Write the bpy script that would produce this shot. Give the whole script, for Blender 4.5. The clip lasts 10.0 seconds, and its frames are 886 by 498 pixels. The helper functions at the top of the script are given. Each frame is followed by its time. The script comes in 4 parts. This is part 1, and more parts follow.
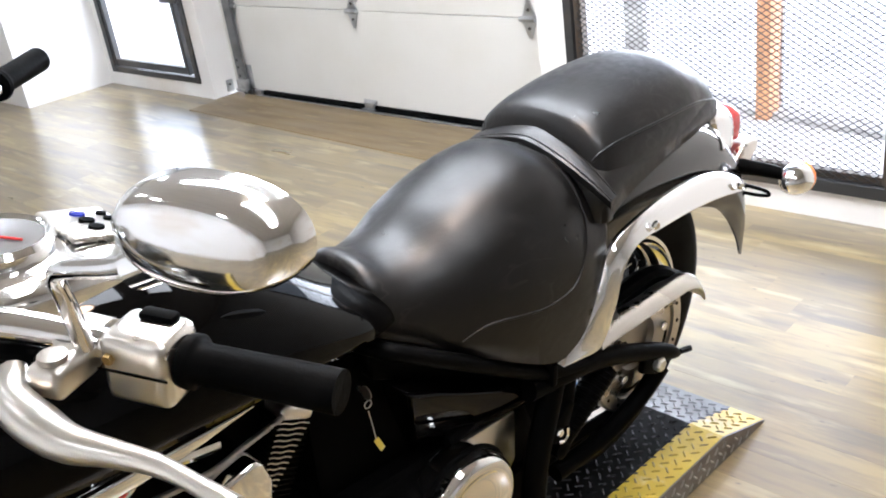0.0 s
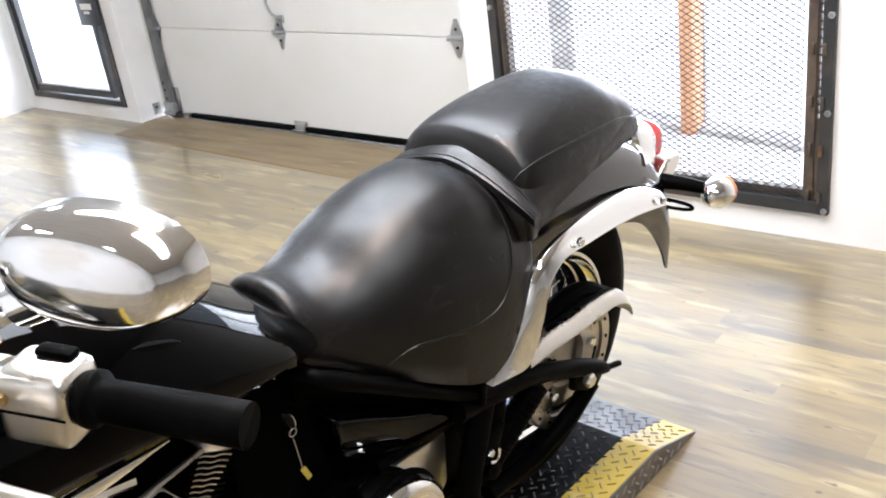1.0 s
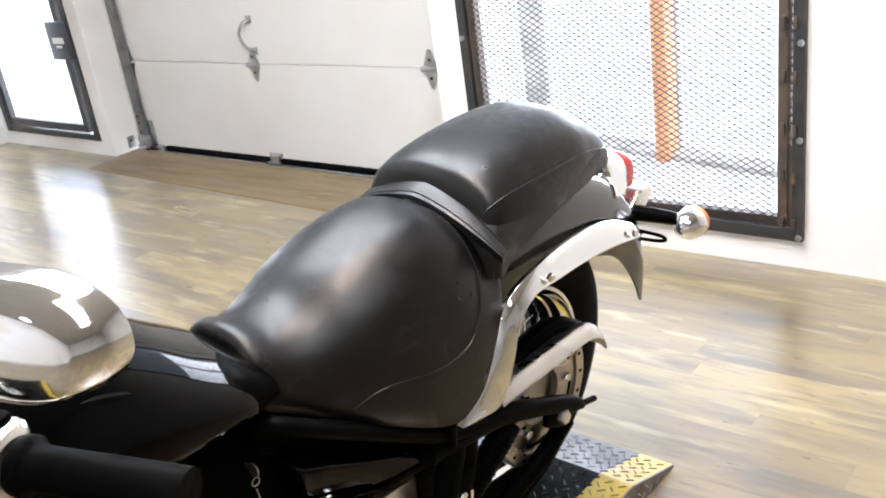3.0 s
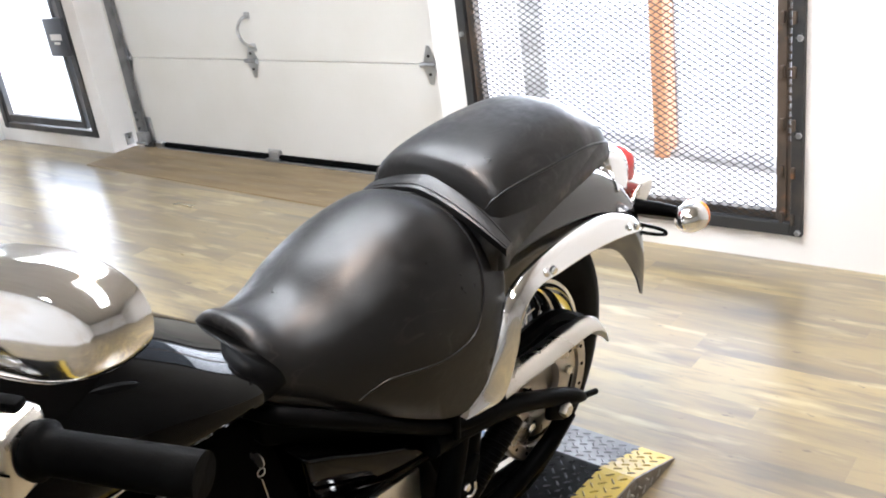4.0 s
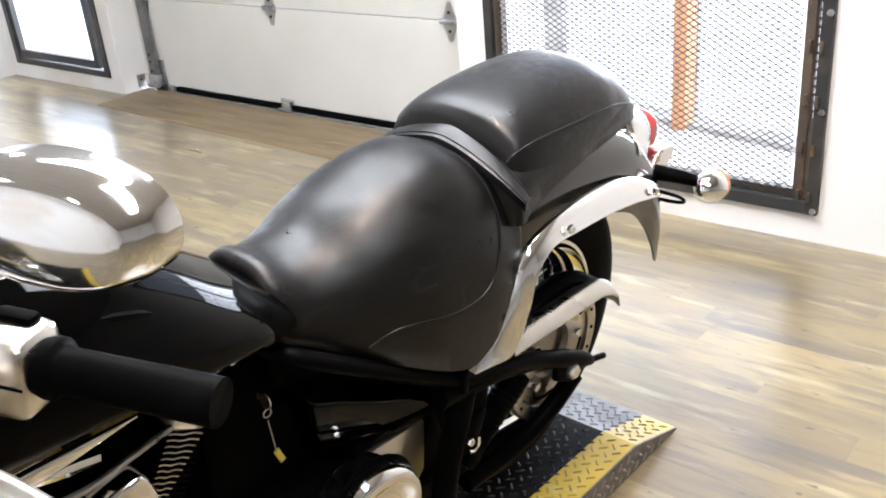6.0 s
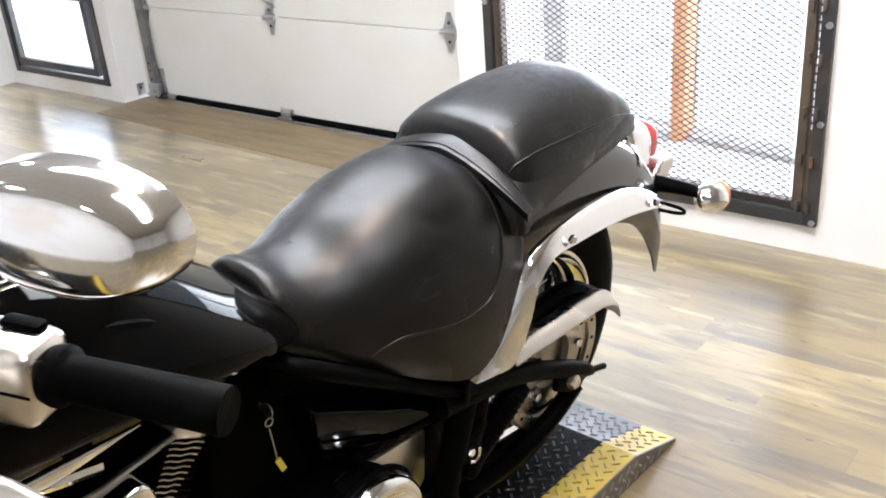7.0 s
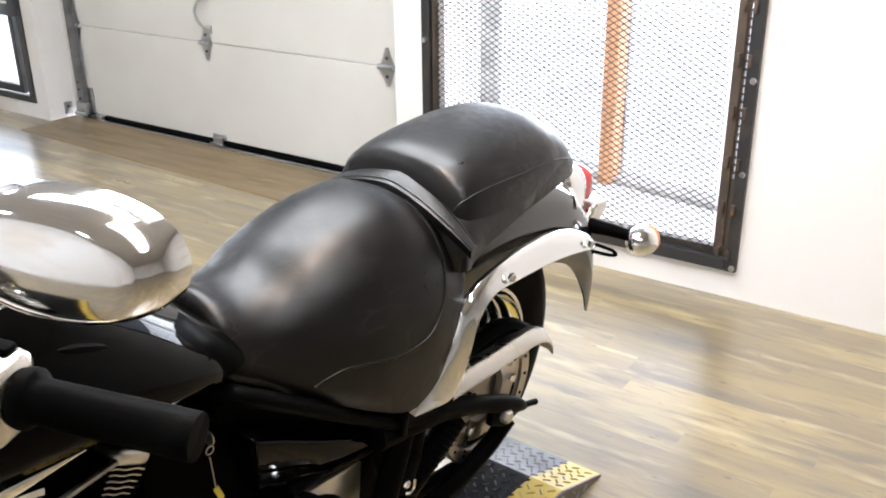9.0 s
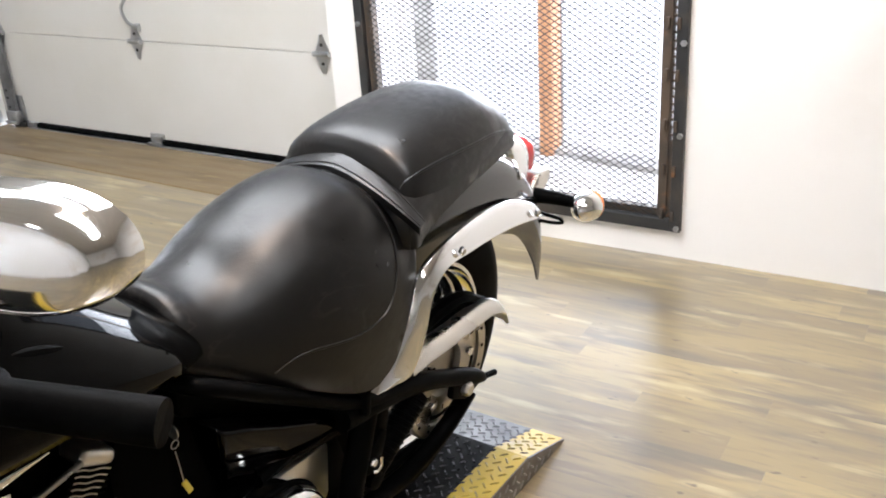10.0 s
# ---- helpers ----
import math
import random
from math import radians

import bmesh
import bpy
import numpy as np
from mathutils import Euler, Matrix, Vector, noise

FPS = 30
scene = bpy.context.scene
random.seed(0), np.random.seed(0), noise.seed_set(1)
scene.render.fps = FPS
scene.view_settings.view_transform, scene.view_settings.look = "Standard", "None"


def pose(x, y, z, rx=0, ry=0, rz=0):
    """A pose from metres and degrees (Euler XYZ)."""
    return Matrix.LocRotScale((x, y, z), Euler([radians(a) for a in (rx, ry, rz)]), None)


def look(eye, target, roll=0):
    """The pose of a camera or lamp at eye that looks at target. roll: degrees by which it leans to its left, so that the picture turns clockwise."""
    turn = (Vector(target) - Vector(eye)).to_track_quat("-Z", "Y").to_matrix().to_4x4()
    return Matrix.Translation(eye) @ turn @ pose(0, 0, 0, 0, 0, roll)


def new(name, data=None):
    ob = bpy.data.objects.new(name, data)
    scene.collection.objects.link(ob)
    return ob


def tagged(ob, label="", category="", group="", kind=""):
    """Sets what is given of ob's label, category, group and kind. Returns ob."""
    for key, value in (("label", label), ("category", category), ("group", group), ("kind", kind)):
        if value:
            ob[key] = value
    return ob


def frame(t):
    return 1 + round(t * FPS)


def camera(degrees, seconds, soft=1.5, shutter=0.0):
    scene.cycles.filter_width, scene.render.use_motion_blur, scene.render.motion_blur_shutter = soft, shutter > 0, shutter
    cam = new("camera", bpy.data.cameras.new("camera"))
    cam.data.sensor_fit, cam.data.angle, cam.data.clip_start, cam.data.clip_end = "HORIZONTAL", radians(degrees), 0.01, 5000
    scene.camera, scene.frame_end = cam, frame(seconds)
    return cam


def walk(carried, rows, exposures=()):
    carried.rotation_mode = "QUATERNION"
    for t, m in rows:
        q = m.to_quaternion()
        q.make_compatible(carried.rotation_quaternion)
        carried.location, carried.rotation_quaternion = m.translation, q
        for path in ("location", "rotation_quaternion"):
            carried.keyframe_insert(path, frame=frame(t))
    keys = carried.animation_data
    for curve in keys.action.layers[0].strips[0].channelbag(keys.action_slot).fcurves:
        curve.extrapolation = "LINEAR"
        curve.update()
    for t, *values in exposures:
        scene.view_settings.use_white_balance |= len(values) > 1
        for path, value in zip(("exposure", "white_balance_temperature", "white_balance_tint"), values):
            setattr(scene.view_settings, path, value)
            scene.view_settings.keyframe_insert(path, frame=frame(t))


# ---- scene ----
cam = camera(51.0, 10.0, soft=1.9)
PATH = [
    (0, (-0.045, -0.014, 1.265), (-1.358, 1.245, 0.436), -8.2),
    (0.5, (-0.034, 0.003, 1.267), (-1.282, 1.349, 0.472), -8.1),
    (1, (-0.039, 0.01, 1.26), (-1.261, 1.371, 0.45), -7.9),
    (1.5, (-0.046, 0.026, 1.26), (-1.273, 1.393, 0.469), -7.0),
    (2, (-0.041, 0.049, 1.258), (-1.271, 1.405, 0.452), -6.3),
    (2.5, (-0.034, 0.056, 1.27), (-1.257, 1.446, 0.513), -8.3),
    (2.7, (-0.037, 0.054, 1.267), (-1.245, 1.455, 0.508), -8.3),
    (4, (-0.044, 0.036, 1.258), (-1.239, 1.445, 0.49), -8.2),
    (4.5, (-0.052, 0.04, 1.252), (-1.247, 1.442, 0.473), -7.8),
    (5, (-0.057, 0.043, 1.249), (-1.235, 1.451, 0.456), -7.4),
    (5.5, (-0.063, 0.03, 1.243), (-1.278, 1.401, 0.44), -6.4),
    (5.7, (-0.065, 0.031, 1.235), (-1.265, 1.4, 0.407), -5.8),
    (6.8, (-0.077, 0.027, 1.234), (-1.256, 1.409, 0.397), -4.5),
    (7, (-0.073, 0.025, 1.236), (-1.259, 1.412, 0.418), -4.7),
    (7.5, (-0.072, 0.022, 1.231), (-1.242, 1.409, 0.389), -4.1),
    (8, (-0.076, 0.023, 1.219), (-1.233, 1.403, 0.35), -3.5),
    (8.5, (-0.076, 0.019, 1.237), (-1.199, 1.452, 0.409), -3.7),
    (9, (-0.082, -0.014, 1.252), (-1.15, 1.497, 0.491), -0.6),
    (9.5, (-0.079, -0.037, 1.246), (-1.068, 1.516, 0.466), -0.3),
    (10, (-0.072, -0.028, 1.248), (-1.043, 1.528, 0.451), -3.7),
]
walk(cam, [(t, look(eye, target, roll)) for t, eye, target, roll in PATH], exposures=[(0, 0.02, 5750, 11), (4.5, -0.03, 5850, 11), (8, -0.04, 5850, 11), (9, -0.12, 5950, 11), (10, -0.20, 5950, 11)])

# ---- light ----
world = bpy.data.worlds.new("world")
scene.world = world
world.use_nodes = True
wn = world.node_tree
sky = wn.nodes.new("ShaderNodeTexSky")
sky.sky_type = "NISHITA"
sky.sun_disc = False
sky.sun_elevation, sky.sun_rotation = radians(38), radians(15)
wn.links.new(sky.outputs[0], wn.nodes["Background"].inputs[0])
wn.nodes["Background"].inputs[1].default_value = 0.15

sun = new("sun", bpy.data.lights.new("sun", "SUN"))
sun.data.energy, sun.data.angle, sun.data.color = 3.0, radians(12), (1.0, 0.97, 0.92)
sun.matrix_world = look((7, 12, 14), (0, 6, 0))


def daylight(name, x, z, w, h, y, watts):
    """The sky's light in a window's opening."""
    lamp = new(name, bpy.data.lights.new(name, "AREA"))
    lamp.data.shape, lamp.data.size, lamp.data.size_y = "RECTANGLE", w, h
    lamp.data.energy, lamp.data.color = watts, (0.95, 0.98, 1.0)
    lamp.matrix_world = pose(x, y, z, -90, 0, 0)
    return lamp


daylight("daylight_gate", -1.44, 1.2, 1.1, 1.95, 2.86, 14)
daylight("daylight_window", -5.27, 1.2, 0.95, 1.95, 2.99, 14)


# ---- materials ----
def material(name, colour, rough=0.5, metal=0.0, spots=(), bump=0.0, bump_scale=60.0, coat=0.0, spec=0.5, rough_var=0.0, stretch=(1, 1, 1), edge=None, ior=1.5):
    """A painted, metal or leather surface. spots: (colour, scale, from, to) rows of noise mixed over the base colour."""
    m = bpy.data.materials.new(name)
    m.use_nodes = True
    n, l = m.node_tree.nodes, m.node_tree.links
    b = n["Principled BSDF"]
    b.inputs["Roughness"].default_value, b.inputs["Metallic"].default_value = rough, metal
    b.inputs["Coat Weight"].default_value, b.inputs["Coat Roughness"].default_value = coat, 0.04
    b.inputs["Specular IOR Level"].default_value = spec
    b.inputs["IOR"].default_value = ior
    if edge:
        facing = n.new("ShaderNodeLayerWeight")
        gloss = n.new("ShaderNodeMapRange")
        gloss.inputs[1].default_value, gloss.inputs[2].default_value = 0.15, 0.55
        gloss.inputs[3].default_value, gloss.inputs[4].default_value = spec, edge
        l.new(facing.outputs["Facing"], gloss.inputs[0])
        l.new(gloss.outputs[0], b.inputs["Specular IOR Level"])
    co = n.new("ShaderNodeTexCoord")
    mp = n.new("ShaderNodeMapping")
    mp.inputs["Scale"].default_value = stretch
    l.new(co.outputs["Object"], mp.inputs[0])
    base = n.new("ShaderNodeRGB")
    base.outputs[0].default_value = (*colour, 1)
    last = base.outputs[0]
    for c2, scale, lo, hi in spots:
        t = n.new("ShaderNodeTexNoise")
        t.inputs["Scale"].default_value, t.inputs["Detail"].default_value = scale, 6
        r = n.new("ShaderNodeMapRange")
        r.inputs[1].default_value, r.inputs[2].default_value = lo, hi
        mix = n.new("ShaderNodeMix")
        mix.data_type = "RGBA"
        l.new(mp.outputs[0], t.inputs["Vector"])
        l.new(t.outputs["Fac"], r.inputs[0])
        l.new(r.outputs[0], mix.inputs["Factor"])
        l.new(last, mix.inputs[6])
        mix.inputs[7].default_value = (*c2, 1)
        last = mix.outputs[2]
    l.new(last, b.inputs["Base Color"])
    if rough_var:
        t = n.new("ShaderNodeTexNoise")
        t.inputs["Scale"].default_value, t.inputs["Detail"].default_value = 9, 5
        r = n.new("ShaderNodeMapRange")
        r.inputs[1].default_value, r.inputs[2].default_value = 0.3, 0.7
        r.inputs[3].default_value, r.inputs[4].default_value = rough - rough_var, rough + rough_var
        l.new(mp.outputs[0], t.inputs["Vector"])
        l.new(t.outputs["Fac"], r.inputs[0])
        l.new(r.outputs[0], b.inputs["Roughness"])
    if bump:
        t = n.new("ShaderNodeTexNoise")
        t.inputs["Scale"].default_value, t.inputs["Detail"].default_value = bump_scale, 5
        u = n.new("ShaderNodeBump")
        u.inputs["Strength"].default_value, u.inputs["Distance"].default_value = bump, 0.004
        l.new(mp.outputs[0], t.inputs["Vector"])
        l.new(t.outputs["Fac"], u.inputs["Height"])
        l.new(u.outputs[0], b.inputs["Normal"])
    return m


def leather_material():
    """Black leather: fine pebble grain, soft folds, thin pale scuffs and painted crease sheen on the sitting surface.
    """
    m = bpy.data.materials.new("leather")
    m.use_nodes = True
    n, l = m.node_tree.nodes, m.node_tree.links
    b = n["Principled BSDF"]
    co = n.new("ShaderNodeTexCoord")

    def tex(scale, detail=4.0, distortion=0.0, stretch=(1, 1, 1), kind="ShaderNodeTexNoise"):
        mp = n.new("ShaderNodeMapping")
        mp.inputs["Scale"].default_value = stretch
        l.new(co.outputs["Object"], mp.inputs[0])
        t = n.new(kind)
        t.inputs["Scale"].default_value = scale
        if kind == "ShaderNodeTexNoise":
            t.inputs["Detail"].default_value, t.inputs["Distortion"].default_value = detail, distortion
        l.new(mp.outputs[0], t.inputs["Vector"])
        return t.outputs[0]

    def ranged(out, a0, a1, b0, b1):
        r = n.new("ShaderNodeMapRange")
        for i, v in enumerate((a0, a1, b0, b1)):
            r.inputs[i + 1].default_value = v
        l.new(out, r.inputs[0])
        return r.outputs[0]

    def math2(op, x, y):
        q = n.new("ShaderNodeMath")
        q.operation = op
        for i, v in enumerate((x, y)):
            if isinstance(v, float):
                q.inputs[i].default_value = v
            else:
                l.new(v, q.inputs[i])
        return q.outputs[0]

    # thin wandering lines, scuffs with crease sheen put into the colour: the zero line of a noise
    line = math2("ABSOLUTE", math2("SUBTRACT", tex(19, 3.0, 0.4, (1.0, 0.55, 1.0)), 0.5), 0.0)
    scuff_sheen = math2("MULTIPLY", ranged(line, 0.0, 0.022, 1.0, 0.0), ranged(tex(7, 2.0), 0.48, 0.64, 0.0, 1.0))
    mix = n.new("ShaderNodeMix")
    mix.data_type = "RGBA"
    mix.inputs[6].default_value, mix.inputs[7].default_value = (0.0032, 0.0029, 0.0028, 1), (0.022, 0.020, 0.019, 1)
    l.new(math2("MULTIPLY", scuff_sheen, 0.8), mix.inputs["Factor"])
    l.new(mix.outputs[2], b.inputs["Base Color"])
    l.new(math2("ADD", ranged(tex(9, 5.0, 0.8), 0.3, 0.7, 0.31, 0.44), math2("MULTIPLY", ranged(tex(70, 4.0), 0.35, 0.65, -0.05, 0.05), 1.0)), b.inputs["Roughness"])
    b.inputs["IOR"].default_value = 1.41
    height = math2("ADD", math2("MULTIPLY", tex(430, kind="ShaderNodeTexVoronoi"), 0.10), math2("MULTIPLY", tex(26, 4.0, 0.9, (1.0, 0.5, 1.0)), 0.9))
    bump = n.new("ShaderNodeBump")
    bump.inputs["Strength"].default_value, bump.inputs["Distance"].default_value = 0.20, 0.004
    l.new(height, bump.inputs["Height"])
    l.new(bump.outputs[0], b.inputs["Normal"])
    return m


def plank_material():
    """Vinyl planks with a printed oak: tan and grey streaks along the plank, no two planks alike."""
    m = bpy.data.materials.new("plank")
    m.use_nodes = True
    n, l = m.node_tree.nodes, m.node_tree.links
    b = n["Principled BSDF"]
    geo, info, isle = n.new("ShaderNodeNewGeometry"), n.new("ShaderNodeObjectInfo"), n.new("ShaderNodeMath")
    isle.operation = "ADD"
    l.new(info.outputs["Random"], isle.inputs[0])
    l.new(geo.outputs["Random Per Island"], isle.inputs[1])
    shift = n.new("ShaderNodeVectorMath")
    shift.operation = "SCALE"
    shift.inputs[0].default_value = (3.1, 7.7, 0)
    l.new(isle.outputs[0], shift.inputs["Scale"])
    place = n.new("ShaderNodeVectorMath")
    l.new(geo.outputs["Position"], place.inputs[0])
    l.new(shift.outputs[0], place.inputs[1])

    def streaks(sx, sy, detail, lo, hi):
        mp = n.new("ShaderNodeMapping")
        mp.inputs["Scale"].default_value = (sx, sy, 1)
        t = n.new("ShaderNodeTexNoise")
        t.inputs["Scale"].default_value, t.inputs["Detail"].default_value = 1.0, detail
        r = n.new("ShaderNodeMapRange")
        r.inputs[1].default_value, r.inputs[2].default_value = lo, hi
        l.new(place.outputs[0], mp.inputs[0])
        l.new(mp.outputs[0], t.inputs["Vector"])
        l.new(t.outputs["Fac"], r.inputs[0])
        return r.outputs[0]

    def mixed(fac, a, c):
        x = n.new("ShaderNodeMix")
        x.data_type = "RGBA"
        l.new(fac, x.inputs["Factor"])
        if isinstance(a, tuple):
            x.inputs[6].default_value = (*a, 1)
        else:
            l.new(a, x.inputs[6])
        x.inputs[7].default_value = (*c, 1)
        return x.outputs[2]

    tone = mixed(isle.outputs[0], (0.37, 0.285, 0.132), (0.23, 0.178, 0.094))
    wide = mixed(streaks(2.2, 14, 5, 0.44, 0.66), tone, (0.145, 0.12, 0.085))
    fine = mixed(streaks(9, 60, 5, 0.50, 0.76), wide, (0.19, 0.148, 0.09))
    pale = mixed(streaks(3.5, 20, 4, 0.56, 0.78), fine, (0.47, 0.385, 0.215))
    knots = mixed(streaks(16, 34, 2, 0.69, 0.75), pale, (0.12, 0.092, 0.06))
    l.new(knots, b.inputs["Base Color"])
    rough = n.new("ShaderNodeMapRange")
    rough.inputs[3].default_value, rough.inputs[4].default_value = 0.27, 0.38
    l.new(streaks(1.5, 4, 4, 0.3, 0.7), rough.inputs[0])
    l.new(rough.outputs[0], b.inputs["Roughness"])
    b.inputs["Specular IOR Level"].default_value = 1.0
    b.inputs["Coat Weight"].default_value, b.inputs["Coat Roughness"].default_value, b.inputs["Coat IOR"].default_value = 0.65, 0.22, 1.6
    bump = n.new("ShaderNodeBump")
    bump.inputs["Strength"].default_value, bump.inputs["Distance"].default_value = 0.05, 0.002
    l.new(streaks(8, 120, 4, 0.3, 0.7), bump.inputs["Height"])
    l.new(bump.outputs[0], b.inputs["Normal"])
    return m


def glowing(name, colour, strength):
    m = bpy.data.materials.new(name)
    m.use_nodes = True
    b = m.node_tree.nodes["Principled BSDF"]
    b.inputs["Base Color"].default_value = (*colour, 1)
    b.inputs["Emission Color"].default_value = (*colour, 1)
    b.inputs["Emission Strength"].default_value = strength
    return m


LEATHER = leather_material()
PLANK = plank_material()
WALL = material("wall_paint", (0.79, 0.78, 0.765), 0.75, spots=[((0.66, 0.63, 0.59), 1.6, 0.5, 0.85), ((0.66, 0.59, 0.51), 0.8, 0.54, 0.8)], bump=0.12, bump_scale=45)
CEILING = material("ceiling_board", (0.56, 0.53, 0.49), 0.7, spots=[((0.50, 0.47, 0.43), 3, 0.4, 0.7)], bump=0.1, bump_scale=30, stretch=(0.3, 3, 1))
DOORSKIN = material("door_skin", (0.69, 0.68, 0.645), 0.5, spots=[((0.64, 0.625, 0.575), 2.5, 0.45, 0.8)], bump=0.05, bump_scale=120)
GALV = material("galvanised_steel", (0.55, 0.56, 0.57), 0.38, 1.0, spots=[((0.34, 0.35, 0.36), 14, 0.4, 0.7)], rough_var=0.1)
STEEL = material("dark_steel", (0.034, 0.035, 0.036), 0.5, 0.3, spots=[((0.075, 0.062, 0.05), 7, 0.5, 0.75)], bump=0.1, bump_scale=30, rough_var=0.08)
RUSTY = material("rusty_steel", (0.10, 0.075, 0.055), 0.6, 0.4, spots=[((0.05, 0.045, 0.04), 9, 0.4, 0.65), ((0.22, 0.11, 0.05), 16, 0.62, 0.8)], bump=0.2)
RUBBER = material("rubber", (0.001, 0.001, 0.001), 0.5, ior=1.08, spots=[((0.004, 0.004, 0.004), 20, 0.4, 0.7)], bump=0.1, bump_scale=200)
CHROME = material("chrome", (0.86, 0.86, 0.86), 0.09, 1.0)
SATIN = material("satin_alloy", (0.68, 0.65, 0.60), 0.30, 1.0, rough_var=0.05)
BRUSHED = material("brushed_alloy", (0.52, 0.49, 0.45), 0.30, 1.0, rough_var=0.07, spots=[((0.42, 0.39, 0.35), 10, 0.4, 0.7)])
PAINT = material("black_gloss_paint", (0.0008, 0.0008, 0.0008), 0.04, ior=1.20)
FENDERPAINT = material("dark_fender_paint", (0.004, 0.0035, 0.0035), 0.12, spec=1.0)
SATINBLACK = material("satin_black_steel", (0.0015, 0.0015, 0.0015), 0.42, ior=1.09, spots=[((0.004, 0.0035, 0.0035), 12, 0.5, 0.75)], rough_var=0.08)
PLASTIC = material("black_plastic", (0.0010, 0.0010, 0.0010), 0.5, ior=1.075, bump=0.06, bump_scale=150)
DECK = material("black_tread_plate", (0.008, 0.008, 0.008), 0.5, spots=[((0.016, 0.016, 0.016), 12, 0.45, 0.7)], rough_var=0.1, bump=0.08, ior=1.14)
DECKLUG = material("worn_black_lugs", (0.09, 0.09, 0.10), 0.30, 0.7, spots=[((0.03, 0.03, 0.034), 30, 0.4, 0.65)], rough_var=0.08)
RAMPSTEEL = material("worn_tread_plate", (0.085, 0.085, 0.09), 0.42, 0.3, spots=[((0.05, 0.05, 0.052), 9, 0.4, 0.7)], rough_var=0.1)
YELLOW = material("yellow_tread_paint", (0.62, 0.44, 0.045), 0.42, spots=[((0.45, 0.33, 0.08), 10, 0.5, 0.8), ((0.68, 0.58, 0.30), 25, 0.6, 0.8)], bump=0.08, rough_var=0.1)
YELLOWLUG = material("worn_yellow_lugs", (0.46, 0.33, 0.05), 0.3, 0.35, spots=[((0.30, 0.26, 0.14), 30, 0.45, 0.7)], rough_var=0.08)
SIDEPLATE = material("grey_tread_plate", (0.24, 0.22, 0.20), 0.4, 0.7, spots=[((0.15, 0.13, 0.11), 8, 0.4, 0.7)], rough_var=0.1)
RAMPLUG = material("worn_ramp_lugs", (0.22, 0.22, 0.225), 0.38, 0.6, rough_var=0.1)
TRACKSTEEL = material("dull_track_steel", (0.20, 0.20, 0.205), 0.45, 0.5, spots=[((0.11, 0.11, 0.11), 12, 0.45, 0.7)])
LUGS = material("bright_lugs", (0.5, 0.49, 0.47), 0.3, 1.0, rough_var=0.1)
PLY = material("stained_plywood", (0.20, 0.145, 0.075), 0.5, spots=[((0.14, 0.10, 0.055), 5, 0.42, 0.7), ((0.32, 0.25, 0.14), 18, 0.58, 0.8)], bump=0.1, stretch=(0.35, 2.0, 1), rough_var=0.1)
YARDGREY = material("yard_grey", (0.30, 0.29, 0.28), 0.8, spots=[((0.55, 0.54, 0.53), 6, 0.45, 0.7)], bump=0.2)
SNOW = material("pale_concrete", (0.75, 0.75, 0.74), 0.8, spots=[((0.55, 0.54, 0.53), 1.6, 0.5, 0.75)], bump=0.2, bump_scale=8)

CEDAR = material("orange_timber", (0.55, 0.27, 0.13), 0.6, spots=[((0.40, 0.19, 0.09), 12, 0.45, 0.7)], stretch=(3, 3, 0.4), bump=0.1)
REDLENS = material("red_lens", (0.55, 0.02, 0.02), 0.12, coat=0.6)
AMBER = material("amber_lens", (0.75, 0.20, 0.03), 0.12, coat=0.6)
GLASS = material("clear_glass", (0.95, 0.97, 0.97), 0.02)
GLASS.node_tree.nodes["Principled BSDF"].inputs["Transmission Weight"].default_value = 1.0
DIAL = material("dial_face", (0.10, 0.10, 0.10), 0.25)
TAG = material("yellow_tag", (0.70, 0.55, 0.06), 0.35)
BRASS = material("brass", (0.55, 0.38, 0.16), 0.3, 1.0)
BLUEJEWEL = material("blue_jewel", (0.02, 0.03, 0.25), 0.15, coat=0.5)
PLATEPAPER = material("lock_plate", (0.08, 0.085, 0.095), 0.4, 0.5)
LAMPGLOW = glowing("lamp_glow", (1.0, 0.93, 0.82), 14.0)
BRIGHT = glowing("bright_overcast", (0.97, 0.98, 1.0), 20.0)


# ---- shapes ----
def part(name, bm, mat, parent=None, label="", smooth=True, angle=40):
    """Links a bmesh as one mesh object, under parent if there is one."""
    bmesh.ops.recalc_face_normals(bm, faces=bm.faces)
    if smooth:
        for e in bm.edges:
            e.smooth = len(e.link_faces) == 2 and e.calc_face_angle(0) < radians(angle)
        for f in bm.faces:
            f.smooth = True
    me = bpy.data.meshes.new(name)
    bm.to_mesh(me)
    bm.free()
    me.materials.append(mat)
    ob = new(name, me)
    ob.parent = parent
    if label:
        tagged(ob, label)
    return ob


def thing(name, label, category, m=None, kind="", group=""):
    ob = new(name)
    ob.empty_display_size = 0.1
    if m is not None:
        ob.matrix_world = m
    return tagged(ob, label, category, group, kind)


def box(x0, x1, y0, y1, z0, z1, bevel=0.0, seg=2):
    bm = bmesh.new()
    bmesh.ops.create_cube(bm, size=1, matrix=Matrix.Translation(((x0 + x1) / 2, (y0 + y1) / 2, (z0 + z1) / 2)) @ Matrix.Diagonal((x1 - x0, y1 - y0, z1 - z0, 1)))
    if bevel:
        bmesh.ops.bevel(bm, geom=bm.edges[:], offset=bevel, segments=seg, affect="EDGES", profile=0.5)
    return bm


def join(*bms):
    out = bmesh.new()
    for b in bms:
        me = bpy.data.meshes.new("t")
        b.to_mesh(me)
        b.free()
        out.from_mesh(me)
        bpy.data.meshes.remove(me)
    return out


def moved(bm, m):
    bmesh.ops.transform(bm, matrix=m, verts=bm.verts)
    return bm


